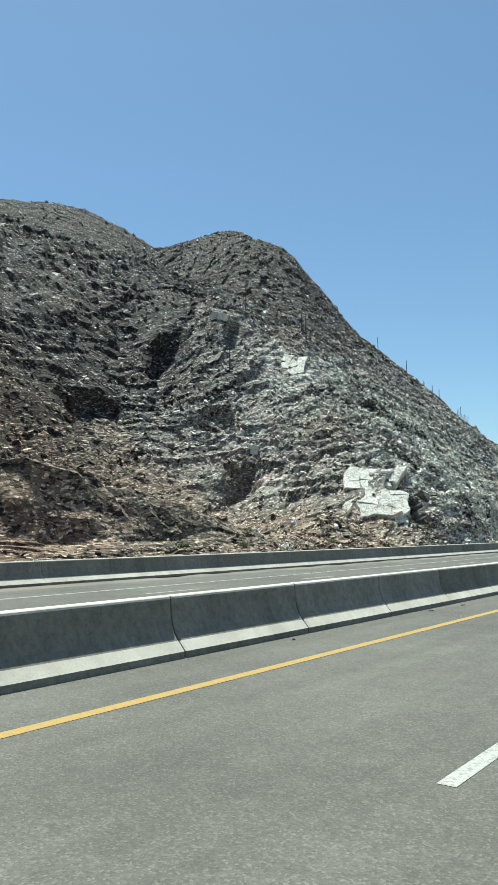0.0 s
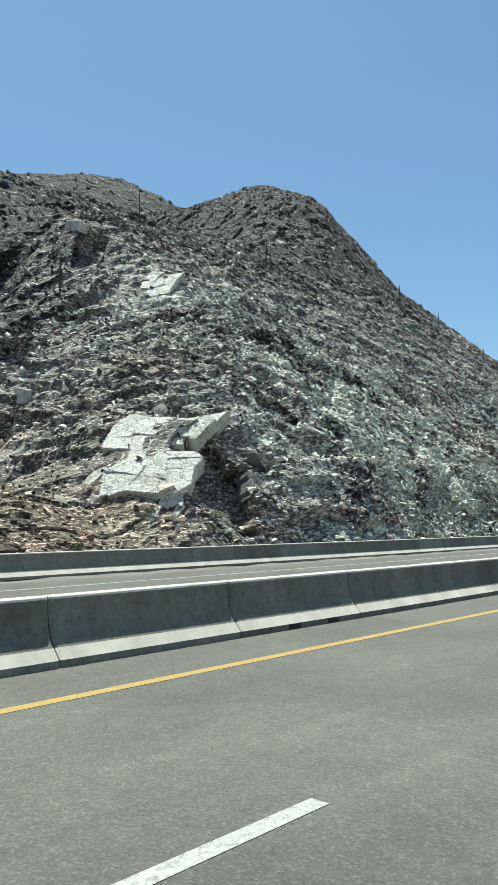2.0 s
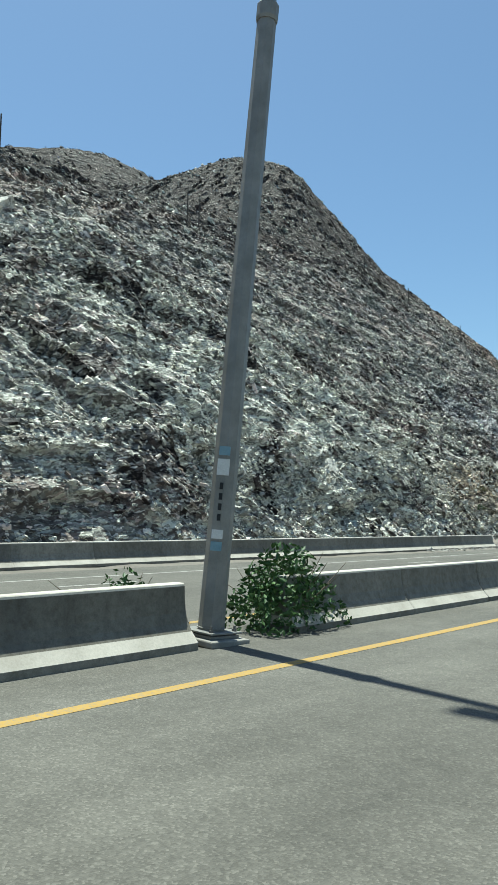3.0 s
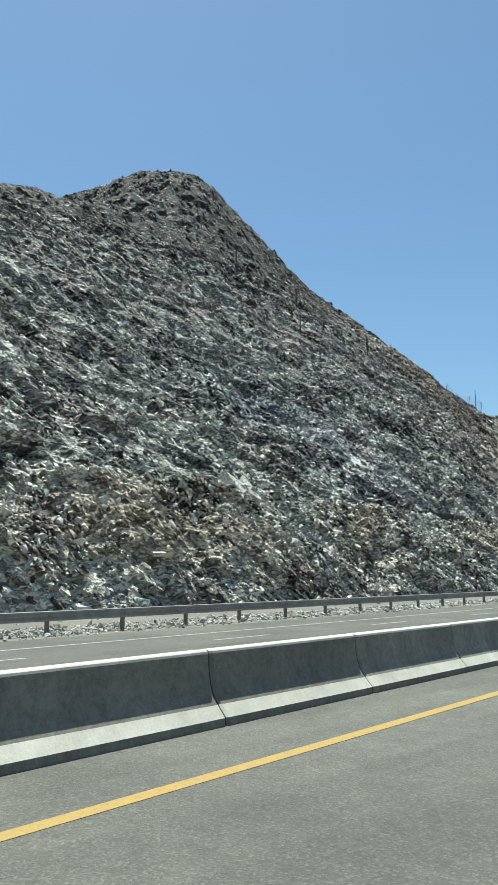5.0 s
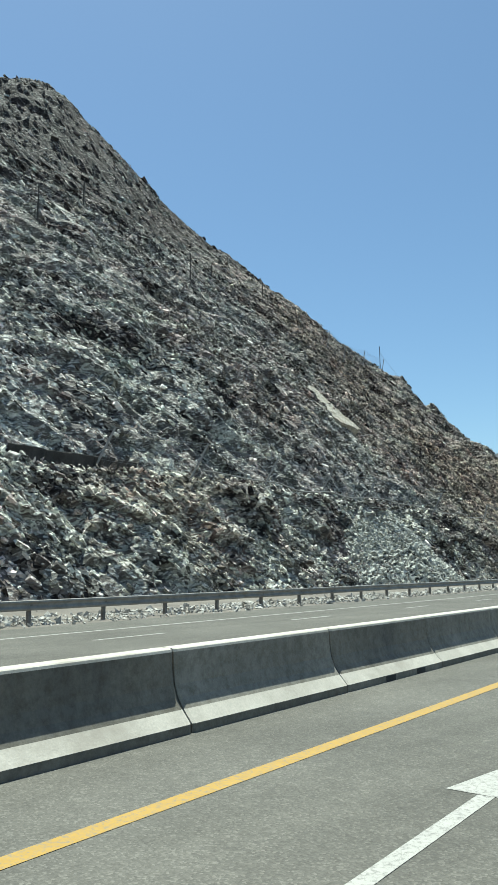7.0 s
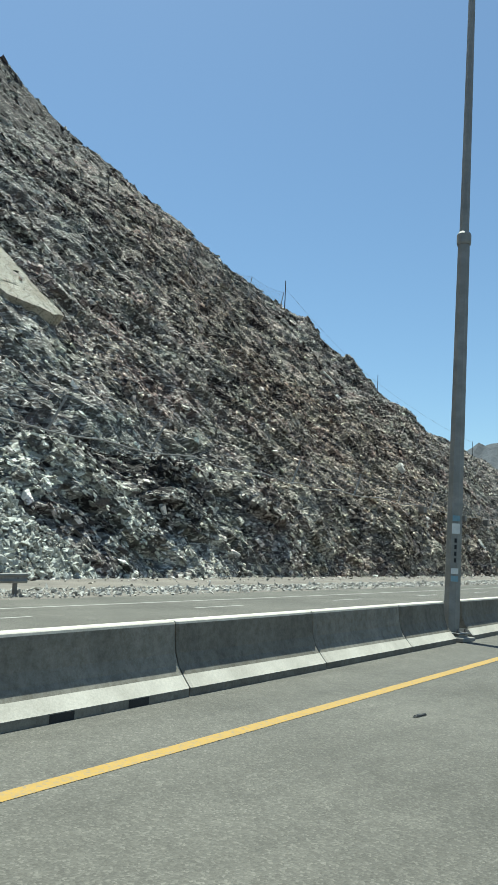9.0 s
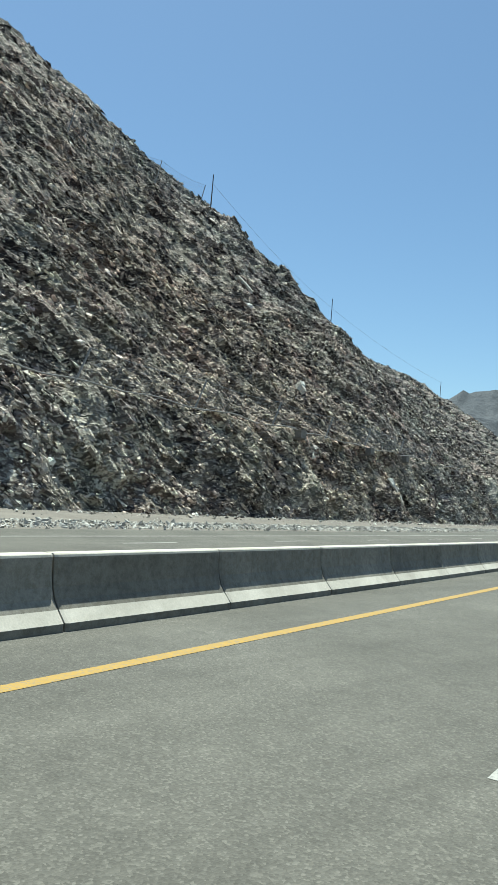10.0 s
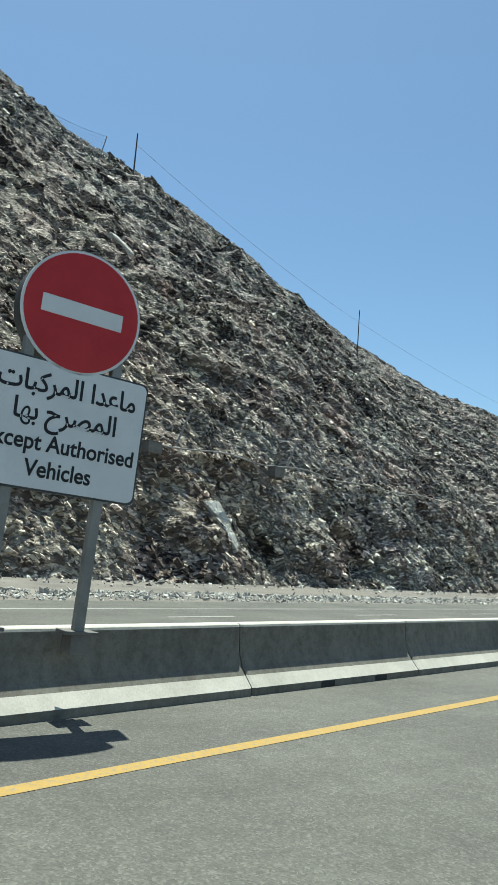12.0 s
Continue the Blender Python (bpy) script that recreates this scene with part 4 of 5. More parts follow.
# ---- guard rail ----
def guard_rail(s0, s1, d):
    root = empty("guard_rail", stand(s0, d))
    tagged(root, "weathered steel W-beam guard rail on short posts beside the far carriageway", "guard rail")
    inv = root.matrix_world.inverted()
    beam = ((-0.03, 0.69), (0.0, 0.7), (0.04, 0.685), (0.05, 0.64), (0.0, 0.58), (0.0, 0.53), (0.05, 0.47), (0.04, 0.42), (0.0, 0.4))
    bm = bmesh.new()
    rows = []
    for s in np.arange(s0 - 0.3, s1 + 0.31, 1.0):
        rows.append([bm.verts.new(inv @ spot(s, d - 0.12 - x, z)) for x, z in beam] + [bm.verts.new(inv @ spot(s, d - 0.116 - x, z)) for x, z in reversed(beam)])
    for a, b in zip(rows, rows[1:]):
        for i in range(len(a)):
            j = (i + 1) % len(a)
            bm.faces.new((a[i], a[j], b[j], b[i]))
    part("beam", bm, RAIL, root)
    post = None
    for s in np.arange(s0, s1, 2.96):
        if post is None:
            bm = boxed(-0.06, 0.06, -0.05, 0.05, -0.3, 0.66, 0.006)
            box(bm, 0.06, 0.12, -0.04, 0.04, 0.43, 0.66)
            ob = part("post", bm, DULL_STEEL, root)
            post = ob
        else:
            ob = new("post", post.data)
            ob.parent = root
        ob.matrix_local = inv @ stand(s, d)
    return root


guard_rail(131.2, 253.0, 20.1)


# ---- street lamps ----
def street_lamp(m):
    """A tall eight-sided steel column with two arms, bolted down in the gap of the barrier."""
    root = empty("street_lamp", m)
    tagged(root, "tall grey tapered steel street lamp standing in the median", "street lamp", "lamps along the median")
    part("footing", boxed(-0.4, 0.4, -0.36, 0.36, 0.0, 0.09, 0.02), PALE_CONCRETE, root, "pale concrete footing")
    part("base_plate", boxed(-0.27, 0.27, -0.27, 0.27, 0.09, 0.13, 0.006), STEEL, root)
    part("base_plate", boxed(-0.3, 0.3, -0.3, 0.3, 0.15, 0.175, 0.006), STEEL, root)
    for x in (-0.22, 0.22):
        for y in (-0.22, 0.22):
            bolt = tube(bmesh.new(), (x, y, 0.13), (x, y, 0.25), 0.018)
            tube(bolt, (x, y, 0.176), (x, y, 0.206), 0.034, n=6)
            part("bolt", bolt, DULL_STEEL, root)
    part("column", tube(tube(bmesh.new(), (0, 0, 0.17), (0, 0, 9.0), 0.178, 0.14, 8), (0, 0, 0.2), (0, 0, 0.21), 0.2, 0.2, 8), STEEL, root)
    part("collar", lathe(bmesh.new(), ((0.15, 8.85), (0.165, 8.9), (0.165, 9.1), (0.125, 9.16)), 12), STEEL, root)
    part("upper_column", tube(bmesh.new(), (0, 0, 9.0), (0, 0, 19.6), 0.115, 0.065, 8), STEEL, root)
    for side in (-1, 1):
        arm = bmesh.new()
        pts = [(0, 0, 19.3), (side * 0.5, 0, 19.75), (side * 1.4, 0, 19.95)]
        for a, b in zip(pts, pts[1:]):
            tube(arm, a, b, 0.045, 0.04)
        a = part("arm", arm, STEEL, root)
        part("lamp_head", boxed(min(side * 1.35, side * 2.1), max(side * 1.35, side * 2.1), -0.17, 0.17, 19.9, 20.02, 0.03), SIGN_CASE, a)
    # stickers and plates on the face towards the traffic
    face = Matrix.Rotation(radians(-58), 4, "Z")
    for z0, z1, w, mat, text in ((2.50, 2.62, 0.1, STICKER_BLUE, "blue sticker"), (2.23, 2.45, 0.11, STICKER, "white paper notice"), (1.38, 1.5, 0.1, STICKER, "white paper notice"), (1.22, 1.34, 0.1, STICKER_BLUE, "blue sticker")):
        r = 0.178 - (z0 / 9.0) * 0.038
        bm = boxed(r * 0.9, r * 1.0, -w * 0.75, w * 0.75, z0, z1)
        bm.transform(face)
        part("sticker", bm, mat, root, text)
    for j in range(4):
        bm = boxed(0.15, 0.171, -0.024, 0.024, 1.62 + 0.14 * j, 1.71 + 0.14 * j)
        bm.transform(face)
        part("plain_bar", bm, SIGN_BLACK, root, "plain black bar")
    return root


first = street_lamp(stand(171.2, MEDIAN, 0, -1.2, 3.3))
for s, ahead, lean in ((86.8, -3.0, 3.0), (253.4, -2.0, 0.9)):
    copy_thing(first, stand(s, MEDIAN, 0, ahead, lean))


# ---- no-entry signs ----
def lettering(name, text, size, m, parent):
    """Flat lettering as a mesh, facing local +x."""
    cu = bpy.data.curves.new(name, "FONT")
    cu.body, cu.size, cu.align_x, cu.align_y, cu.extrude, cu.offset = text, size, "CENTER", "CENTER", 0.002, size * 0.018
    tmp = bpy.data.objects.new(name, cu)
    scene.collection.objects.link(tmp)
    bpy.context.view_layer.update()
    me = bpy.data.meshes.new_from_object(tmp.evaluated_get(bpy.context.evaluated_depsgraph_get()))
    bpy.data.objects.remove(tmp)
    me.name = name
    me.materials.clear()
    me.materials.append(SIGN_BLACK)
    ob = new(name, me)
    ob.parent = parent
    ob.matrix_local = m
    return ob


def rounded_panel(x0, x1, w, h, z, r=0.07):
    """A plate with rounded corners, thick along x, about height z."""
    bm = bmesh.new()
    ring = []
    for cx, cz, a0 in ((w / 2 - r, h / 2 - r, 0), (-w / 2 + r, h / 2 - r, 90), (-w / 2 + r, -h / 2 + r, 180), (w / 2 - r, -h / 2 + r, 270)):
        for j in range(5):
            a = radians(a0 + 22.5 * j)
            ring.append((cx + r * math.cos(a), z + cz + r * math.sin(a)))
    front = [bm.verts.new((x1, y, zz)) for y, zz in ring]
    back = [bm.verts.new((x0, y, zz)) for y, zz in ring]
    bm.faces.new(front)
    bm.faces.new(back[::-1])
    for i in range(len(ring)):
        j = (i + 1) % len(ring)
        bm.faces.new((back[i], back[j], front[j], front[i]))
    bmesh.ops.recalc_face_normals(bm, faces=bm.faces)
    return bm


def disc(x0, x1, r, z, n=48):
    bm = tube(bmesh.new(), (x0, 0, z), (x1, 0, z), r, r, n)
    return bm


FACE = Matrix(((0, 0, 1, 0), (1, 0, 0, 0), (0, 1, 0, 0), (0, 0, 0, 1)))
LINE_ONE = "\ufe95\ufe8e\ufe92\ufedb\ufeae\ufee4\ufedf\ufe8d \ufe8d\ufeaa\ufecb\ufe8e\ufee3"
LINE_TWO = "\ufe8e\ufe6c\ufe91 \ufea1\ufeae\ufebc\ufee4\ufedf\ufe8d"
LINE_TWO = LINE_TWO.replace("\ufe6c", "\ufeec")


def no_entry_sign(m, label, zd, zp, posts, radius, wide, bar, tall=1.22):
    """A no-entry disc above a white plate, in deep dark cases on two posts clamped to a barrier's top. zd, zp: heights of disc and plate."""
    root = empty("no_entry_sign", m)
    tagged(root, label, "road sign", "signs at the crossover")
    for y in posts:
        p = part("post", boxed(-0.05, 0.05, y - 0.05, y + 0.05, 0.8, zd - 0.1, 0.006), STEEL, root)
        clamp = boxed(-0.13, 0.13, y - 0.17, y + 0.17, 0.80, 0.835, 0.005)
        for x in (-0.115, 0.093):
            box(clamp, x, x + 0.022, y - 0.1, y + 0.1, 0.62, 0.80)
        part("clamp", clamp, DULL_STEEL, p)
    part("case", disc(-0.14, 0.06, radius, zd), SIGN_CASE, root, "dark round sign case")
    part("rim", disc(0.05, 0.068, radius + 0.002, zd), SIGN_WHITE, root, "pale rim")
    d = part("disc", disc(0.06, 0.073, radius - 0.025, zd), SIGN_RED, root, "red disc")
    part("bar", boxed(0.06, 0.077, -0.68 * radius, 0.68 * radius, zd - bar, zd + bar), SIGN_WHITE, d, "white bar")
    part("case", rounded_panel(0.01, 0.06, wide + 0.04, tall + 0.04, zp), SIGN_CASE, root, "dark edge of the plate")
    plate = part("plate", rounded_panel(0.055, 0.068, wide, tall, zp), SIGN_WHITE, root, "white plate with black lettering")
    for text, size, z in ((LINE_ONE, 0.27, 0.39), (LINE_TWO, 0.27, 0.11), ("Except Authorised", 0.225, -0.18), ("Vehicles", 0.225, -0.43)):
        lettering("lettering", text, size, Matrix.Translation((0.069, 0, zp + z)) @ FACE @ Matrix.Diagonal((wide / 1.8, 1, 1, 1)), plate)
    return root


no_entry_sign(stand(319.95, MEDIAN, 0.8, -2.5, 0, -12) @ pose(0, 0, -0.8), "red no-entry sign with a white bilingual plate on a barrier end", 3.9, 2.72, (-0.46, 0.46), 0.625, 1.62, 0.088)
leaning = no_entry_sign(stand(293.62, MEDIAN), "red no-entry sign with a white plate, leaning on a barrier end", 2.75, 1.53, (-0.35, 0.0), 0.74, 1.68, 0.1, 1.32)
leaning.matrix_world = stand(293.46, MEDIAN, 0.8, -16.3, 0, 7) @ pose(0, 0, -0.8)


# ---- poles and nets on the hill ----
def slope_height(s, d):
    """Height of the finished slope near a place."""
    j = np.argmin((hs - s) ** 2 + (hill_d - d) ** 2)
    return float(hill_z[j])


def hill_pole(s, d, height, lean=0.0, wide=0.13):
    z = slope_height(s, d)
    root = empty("hill_pole", stand(s, d, z - 0.6, lean * 0.6, lean))
    tagged(root, "thin dark upright pole on the rocky slope", "pole", "poles on the hill")
    shaft = part("shaft", tube(bmesh.new(), (0, 0, 0), (0, 0, height + 0.6), wide, wide * 0.7), POLE_WOOD, root)
    part("cap", tube(bmesh.new(), (0, 0, height + 0.6), (0, 0, height + 0.68), wide * 0.8), DULL_STEEL, shaft)
    return root


for s, d, height, lean in ((129, 84, 6.5, 0), (172, 90, 6.5, 0), (181, 95, 6, 0), (106, 74, 5, 1), (249, 94.5, 5.5, -1), (242, 75, 5, 1), (262, 88, 5, 0), (280.4, 80.5, 6, 0),
                           (380.8, 87.5, 7.1, 0), (452, 94.5, 10.6, 0), (545, 91.6, 8.0, 0), (300, 90, 4, 2), (330, 96, 4, 1)):
    hill_pole(s, d, height, lean)


def net_fence(name, stations, d, height, lean, label, droop=0.25, step=0.5, lift=0.0):
    """Leaning posts with cables and a hanging wire net between them."""
    root = empty(name, stand(stations[0], d, 0))
    tagged(root, label, "rockfall fence", "rockfall nets")
    inv = root.matrix_world.inverted()
    feet, heads = [], []
    for s in stations:
        z = slope_height(s, d) - 0.2 + lift
        feet.append(spot(s, d, z))
        heads.append(spot(s + 0.8, d - lean, z + height))
        part("post", tube(bmesh.new(), inv @ feet[-1], inv @ heads[-1], 0.085, 0.08, 6), WIRE, root)
    for j in range(len(stations) - 1):
        bm = bmesh.new()
        n = max(4, int((feet[j + 1] - feet[j]).length / step))
        levels = max(3, int(height / step))
        grid = []
        for a in range(n + 1):
            u = a / n
            lo, hi = feet[j].lerp(feet[j + 1], u), heads[j].lerp(heads[j + 1], u)
            hi = hi - Vector((0, 0, droop * 4 * u * (1 - u)))
            grid.append([lo.lerp(hi, b / levels) for b in range(levels + 1)])
        for a in range(n + 1):
            for b in range(levels + 1):
                for c, e, r in ((a + 1, b, 0.025 if b in (0, levels) else 0.01), (a, b + 1, 0.01)):
                    if c <= n and e <= levels:
                        tube(bm, inv @ grid[a][b], inv @ grid[c][e], r, r, 3, False)
        part("net_panel", bm, WIRE, root)
    return root


net_fence("rockfall_fence", (219, 229, 239, 249, 259, 269, 279), 39.4, 3.2, 1.4, "leaning steel posts with a sagging wire net on the bench")
net_fence("rockfall_fence", (300, 314, 327, 339, 350, 362, 375), 39.0, 3.0, 0.6, "leaning steel posts with a wire net along the bench")
net_fence("ridge_fence", (338, 347, 358.5, 371.4), 83.4, 4.6, 0.5, "short wire net fence along the crest of the slope", 0.5, 0.5, 0.4)
bm = bmesh.new()
tops = [spot(380.8, 87.5, slope_height(380.8, 87.5) + 5.4), spot(452, 94.5, slope_height(452, 94.5) + 8.0), spot(545, 91.6, slope_height(545, 91.6) + 7.8)]
for a, b in zip(tops, tops[1:]):
    line = [a.lerp(b, k / 16) - Vector((0, 0, 5.0 * (k / 16) * (1 - k / 16))) for k in range(17)]
    for p, q in zip(line, line[1:]):
        tube(bm, p, q, 0.03, 0.03, 4, False)
tagged(part("overhead_cable", bm, WIRE), "thin sagging cable strung between the poles on the ridge", "cable")


# a cable with boxes along the bench of the cut
def cable_box(s):
    root = empty("cable_box", stand(s, float(foot(s)) + 2.7, float(bench_height(s)) - 0.75))
    tagged(root, "small dull metal junction box on the bench of the cut", "junction box", "boxes on the bench")
    part("body", boxed(-0.35, 0.35, -0.55, 0.55, 0, 0.7, 0.04), DULL_STEEL, root)
    part("lid", boxed(-0.38, 0.38, -0.58, 0.58, 0.7, 0.76, 0.015), DULL_STEEL, root)
    for y in (-0.4, 0.4):
        part("leg", boxed(-1.5, 0.3, y - 0.05, y + 0.05, -0.15, 0.0), DULL_STEEL, root)


for s in (327.2, 345.9, 358.0):
    cable_box(s)
PIPE = worn("pipe_grey", (0.2, 0.19, 0.175), (0.3, 0.285, 0.265), 3, 0.7, fine=30)
bm = bmesh.new()
cs = np.arange(226, 384, 1.6)
for a, b in zip(cs, cs[1:]):
    za, zb = (float(bench_height(q)) + 0.1 + 0.12 * math.sin(q * 0.7) + 0.1 * math.sin(q * 0.23) for q in (a, b))
    tube(bm, spot(a, float(foot(a)) + 3.2, za), spot(b, float(foot(b)) + 3.2, zb), 0.06, 0.06, 6, False)
tagged(part("bench_pipe", bm, PIPE), "grey pipe running along the bench of the rock cut", "pipe")


# ---- boulders ----
def boulder(s, d, r, mat, label, seed):
    v, f = rock_form(seed, 0.6)
    bm = bmesh.new()
    vs = [bm.verts.new(p) for p in v * r]
    for t in f:
        bm.faces.new([vs[i] for i in t])
    bmesh.ops.subdivide_edges(bm, edges=bm.edges[:], cuts=2, use_grid_fill=True)
    for w in bm.verts:
        w.co += w.co.normalized() * r * 0.16 * (noise.noise(w.co * (2.2 / r) + Vector((seed, 0, 0))) + 0.5 * noise.noise(w.co * (6 / r)))
    ob = part("boulder", bm, mat)
    z = slope_height(s, d) if d > 34 else -0.45
    ob.matrix_world = stand(s, d, z + r * 0.25, random.uniform(-25, 25), random.uniform(-25, 25), random.uniform(0, 360))
    return tagged(ob, label, "boulder", "boulders on the slope")


spots = ((60, 41, 0.9), (68, 45, 1.1), (75, 40, 0.8), (80, 48, 1.2), (86, 42, 0.9), (52, 46, 1.0), (64, 52, 1.3), (73, 56, 1.0), (96, 46, 1.2), (262, 58, 1.1), (305, 44, 1.0), (318, 54, 1.1), (349, 47.5, 0.6), (334, 37.5, 0.9), (352, 35, 0.8), (295, 35, 0.9), (361, 64, 1.2), (376, 52, 1.0), (270, 146, 3.0), (58, 36.5, 0.7), (70, 37, 0.6), (83, 36.4, 0.7))
for j, (s, d, r) in enumerate(spots):
    boulder(s, d, r * 0.8, LOOSE, "angular grey boulder resting on the rocky slope", 300 + j)


def cracked(name, dark, light, stain, scale=0.7):
    """Bare bedrock: mottled, stained, cut by thin dark cracks and small chipped facets."""
    m = worn(name, dark, light, scale, 0.88, fine=6, relief=0.0, stain=stain)
    nt = m.node_tree
    b = nt.nodes["Principled BSDF"]
    c = b.inputs["Base Color"].links[0].from_socket
    co = world_pos(nt)
    wob = nt.nodes.new("ShaderNodeVectorMath")
    wob.operation = "MULTIPLY_ADD"
    big = node(nt, "ShaderNodeTexNoise", Scale=1.3, Detail=5.0, Roughness=0.65)
    nt.links.new(co, big.inputs["Vector"])
    nt.links.new(big.outputs["Color"], wob.inputs[0])
    wob.inputs[1].default_value = (0.9, 0.9, 0.9)
    nt.links.new(co, wob.inputs[2])
    heights = []
    for size, width, dark_by in ((0.75, 0.03, 0.8), (2.4, 0.05, 0.45)):
        v = node(nt, "ShaderNodeTexVoronoi", Scale=size)
        v.feature = "DISTANCE_TO_EDGE"
        nt.links.new(wob.outputs[0], v.inputs["Vector"])
        c = mix(nt, ramp(nt, v.outputs["Distance"], [(0.0, (dark_by,) * 3), (width, (0.0,) * 3)]), c, (0.07, 0.062, 0.052))
        heights.append(v.outputs["Distance"])
    nt.links.new(c, b.inputs["Base Color"])
    h = nt.nodes.new("ShaderNodeMath")
    h.operation = "MULTIPLY_ADD"
    nt.links.new(heights[1], h.inputs[0])
    h.inputs[1].default_value = 0.7
    nt.links.new(noise_at(nt, co, 5.0, 6, 0.75), h.inputs[2])
    for link in list(b.inputs["Normal"].links):
        nt.links.remove(link)
    bump(nt, b, h.outputs[0], 0.9, 0.2)
    return m


PALE_ROCK = cracked("pale_slab_rock", (0.6, 0.565, 0.49), (0.86, 0.825, 0.74), (0.3, 0.27, 0.21), 1.1)
CREAM_ROCK = cracked("cream_chute_rock", (0.38, 0.34, 0.27), (0.58, 0.53, 0.44), (0.3, 0.24, 0.16), 0.5)
# Ledge rock darkened throughout: the overhang's shade is put into its colour
SHADED_ROCK = worn("dark_ledge_rock", (0.035, 0.032, 0.029), (0.08, 0.073, 0.066), 0.8, 0.9, fine=6, relief=0.8, depth=0.08)
GREY_ROCK = cracked("grey_block_rock", (0.13, 0.12, 0.107), (0.26, 0.24, 0.215), (0.08, 0.072, 0.062), 0.6)


def rock_slab(s, d, z, half_long, half_up, thick, slope, slant, cells, mat, seed, label, bearing=0):
    """A bed of rock lying at a slope, split by cracks into angular plates at slightly different levels."""
    r = random.Random(seed)
    root = empty("rock_slab", stand(s, d, z) @ pose(0, 0, 0, 0, 0, bearing) @ pose(0, 0, 0, 0, slope, 0))
    tagged(root, label, "rock slab", "pale slabs on the slope" if mat is PALE_ROCK else "")
    nu, nv = cells
    grid = {}
    for a in range(nu + 1):
        for b in range(nv + 1):
            rim = a in (0, nu) or b in (0, nv)
            w = 0.4 if rim else 0.3
            u, v = (a + r.uniform(-w, w)) / nu * 2 - 1, (b + r.uniform(-w, w)) / nv * 2 - 1
            grid[a, b] = Vector((-v * half_up, u * half_long + v * half_up * slant, 0))
    for a in range(nu):
        for b in range(nv):
            corner = a in (0, nu - 1) and b in (0, nv - 1)
            if corner and nu * nv > 4 and r.random() < 0.25:
                continue
            ring = [grid[a, b], grid[a, b + 1], grid[a + 1, b + 1], grid[a + 1, b]]
            mid = sum(ring, Vector()) / 4
            ring = [mid + (p - mid) * r.uniform(1.0, 1.07) for p in ring]
            edge = []
            for p, q in zip(ring, ring[1:] + ring[:1]):
                for k in range(7):
                    w = p.lerp(q, k / 7)
                    if k:
                        w = w + (w - mid) * r.uniform(-0.1, 0.08)
                    edge.append(w)
            level, tx, ty = r.uniform(-0.4, 0.25) * thick, r.uniform(-0.05, 0.05), r.uniform(-0.05, 0.05)
            bm = bmesh.new()
            rings = []
            for k, (drop, grow) in enumerate(((0, 0.3), (0, 0.62), (0, 0.95), (0.12, 1.0), (1.0, 0.98))):
                row = []
                for w in edge:
                    p = mid + (w - mid) * grow
                    h = level + tx * (p.x - mid.x) + ty * (p.y - mid.y) - drop * (thick + 0.9 if k == 4 else thick)
                    h += thick * 0.16 * noise.noise(Vector((p.x * 1.3, p.y * 1.3, seed))) + thick * 0.1 * noise.noise(Vector((p.x * 3.7, p.y * 3.7, seed)))
                    row.append(bm.verts.new((p.x, p.y, h)))
                rings.append(row)
            bm.faces.new(rings[0])
            for lo, hi in zip(rings, rings[1:]):
                for k in range(len(lo)):
                    bm.faces.new((lo[k], hi[k], hi[(k + 1) % len(lo)], lo[(k + 1) % len(lo)]))
            bmesh.ops.triangulate(bm, faces=bm.faces)
            bmesh.ops.recalc_face_normals(bm, faces=bm.faces)
            part("plate", bm, mat, root)
    return root


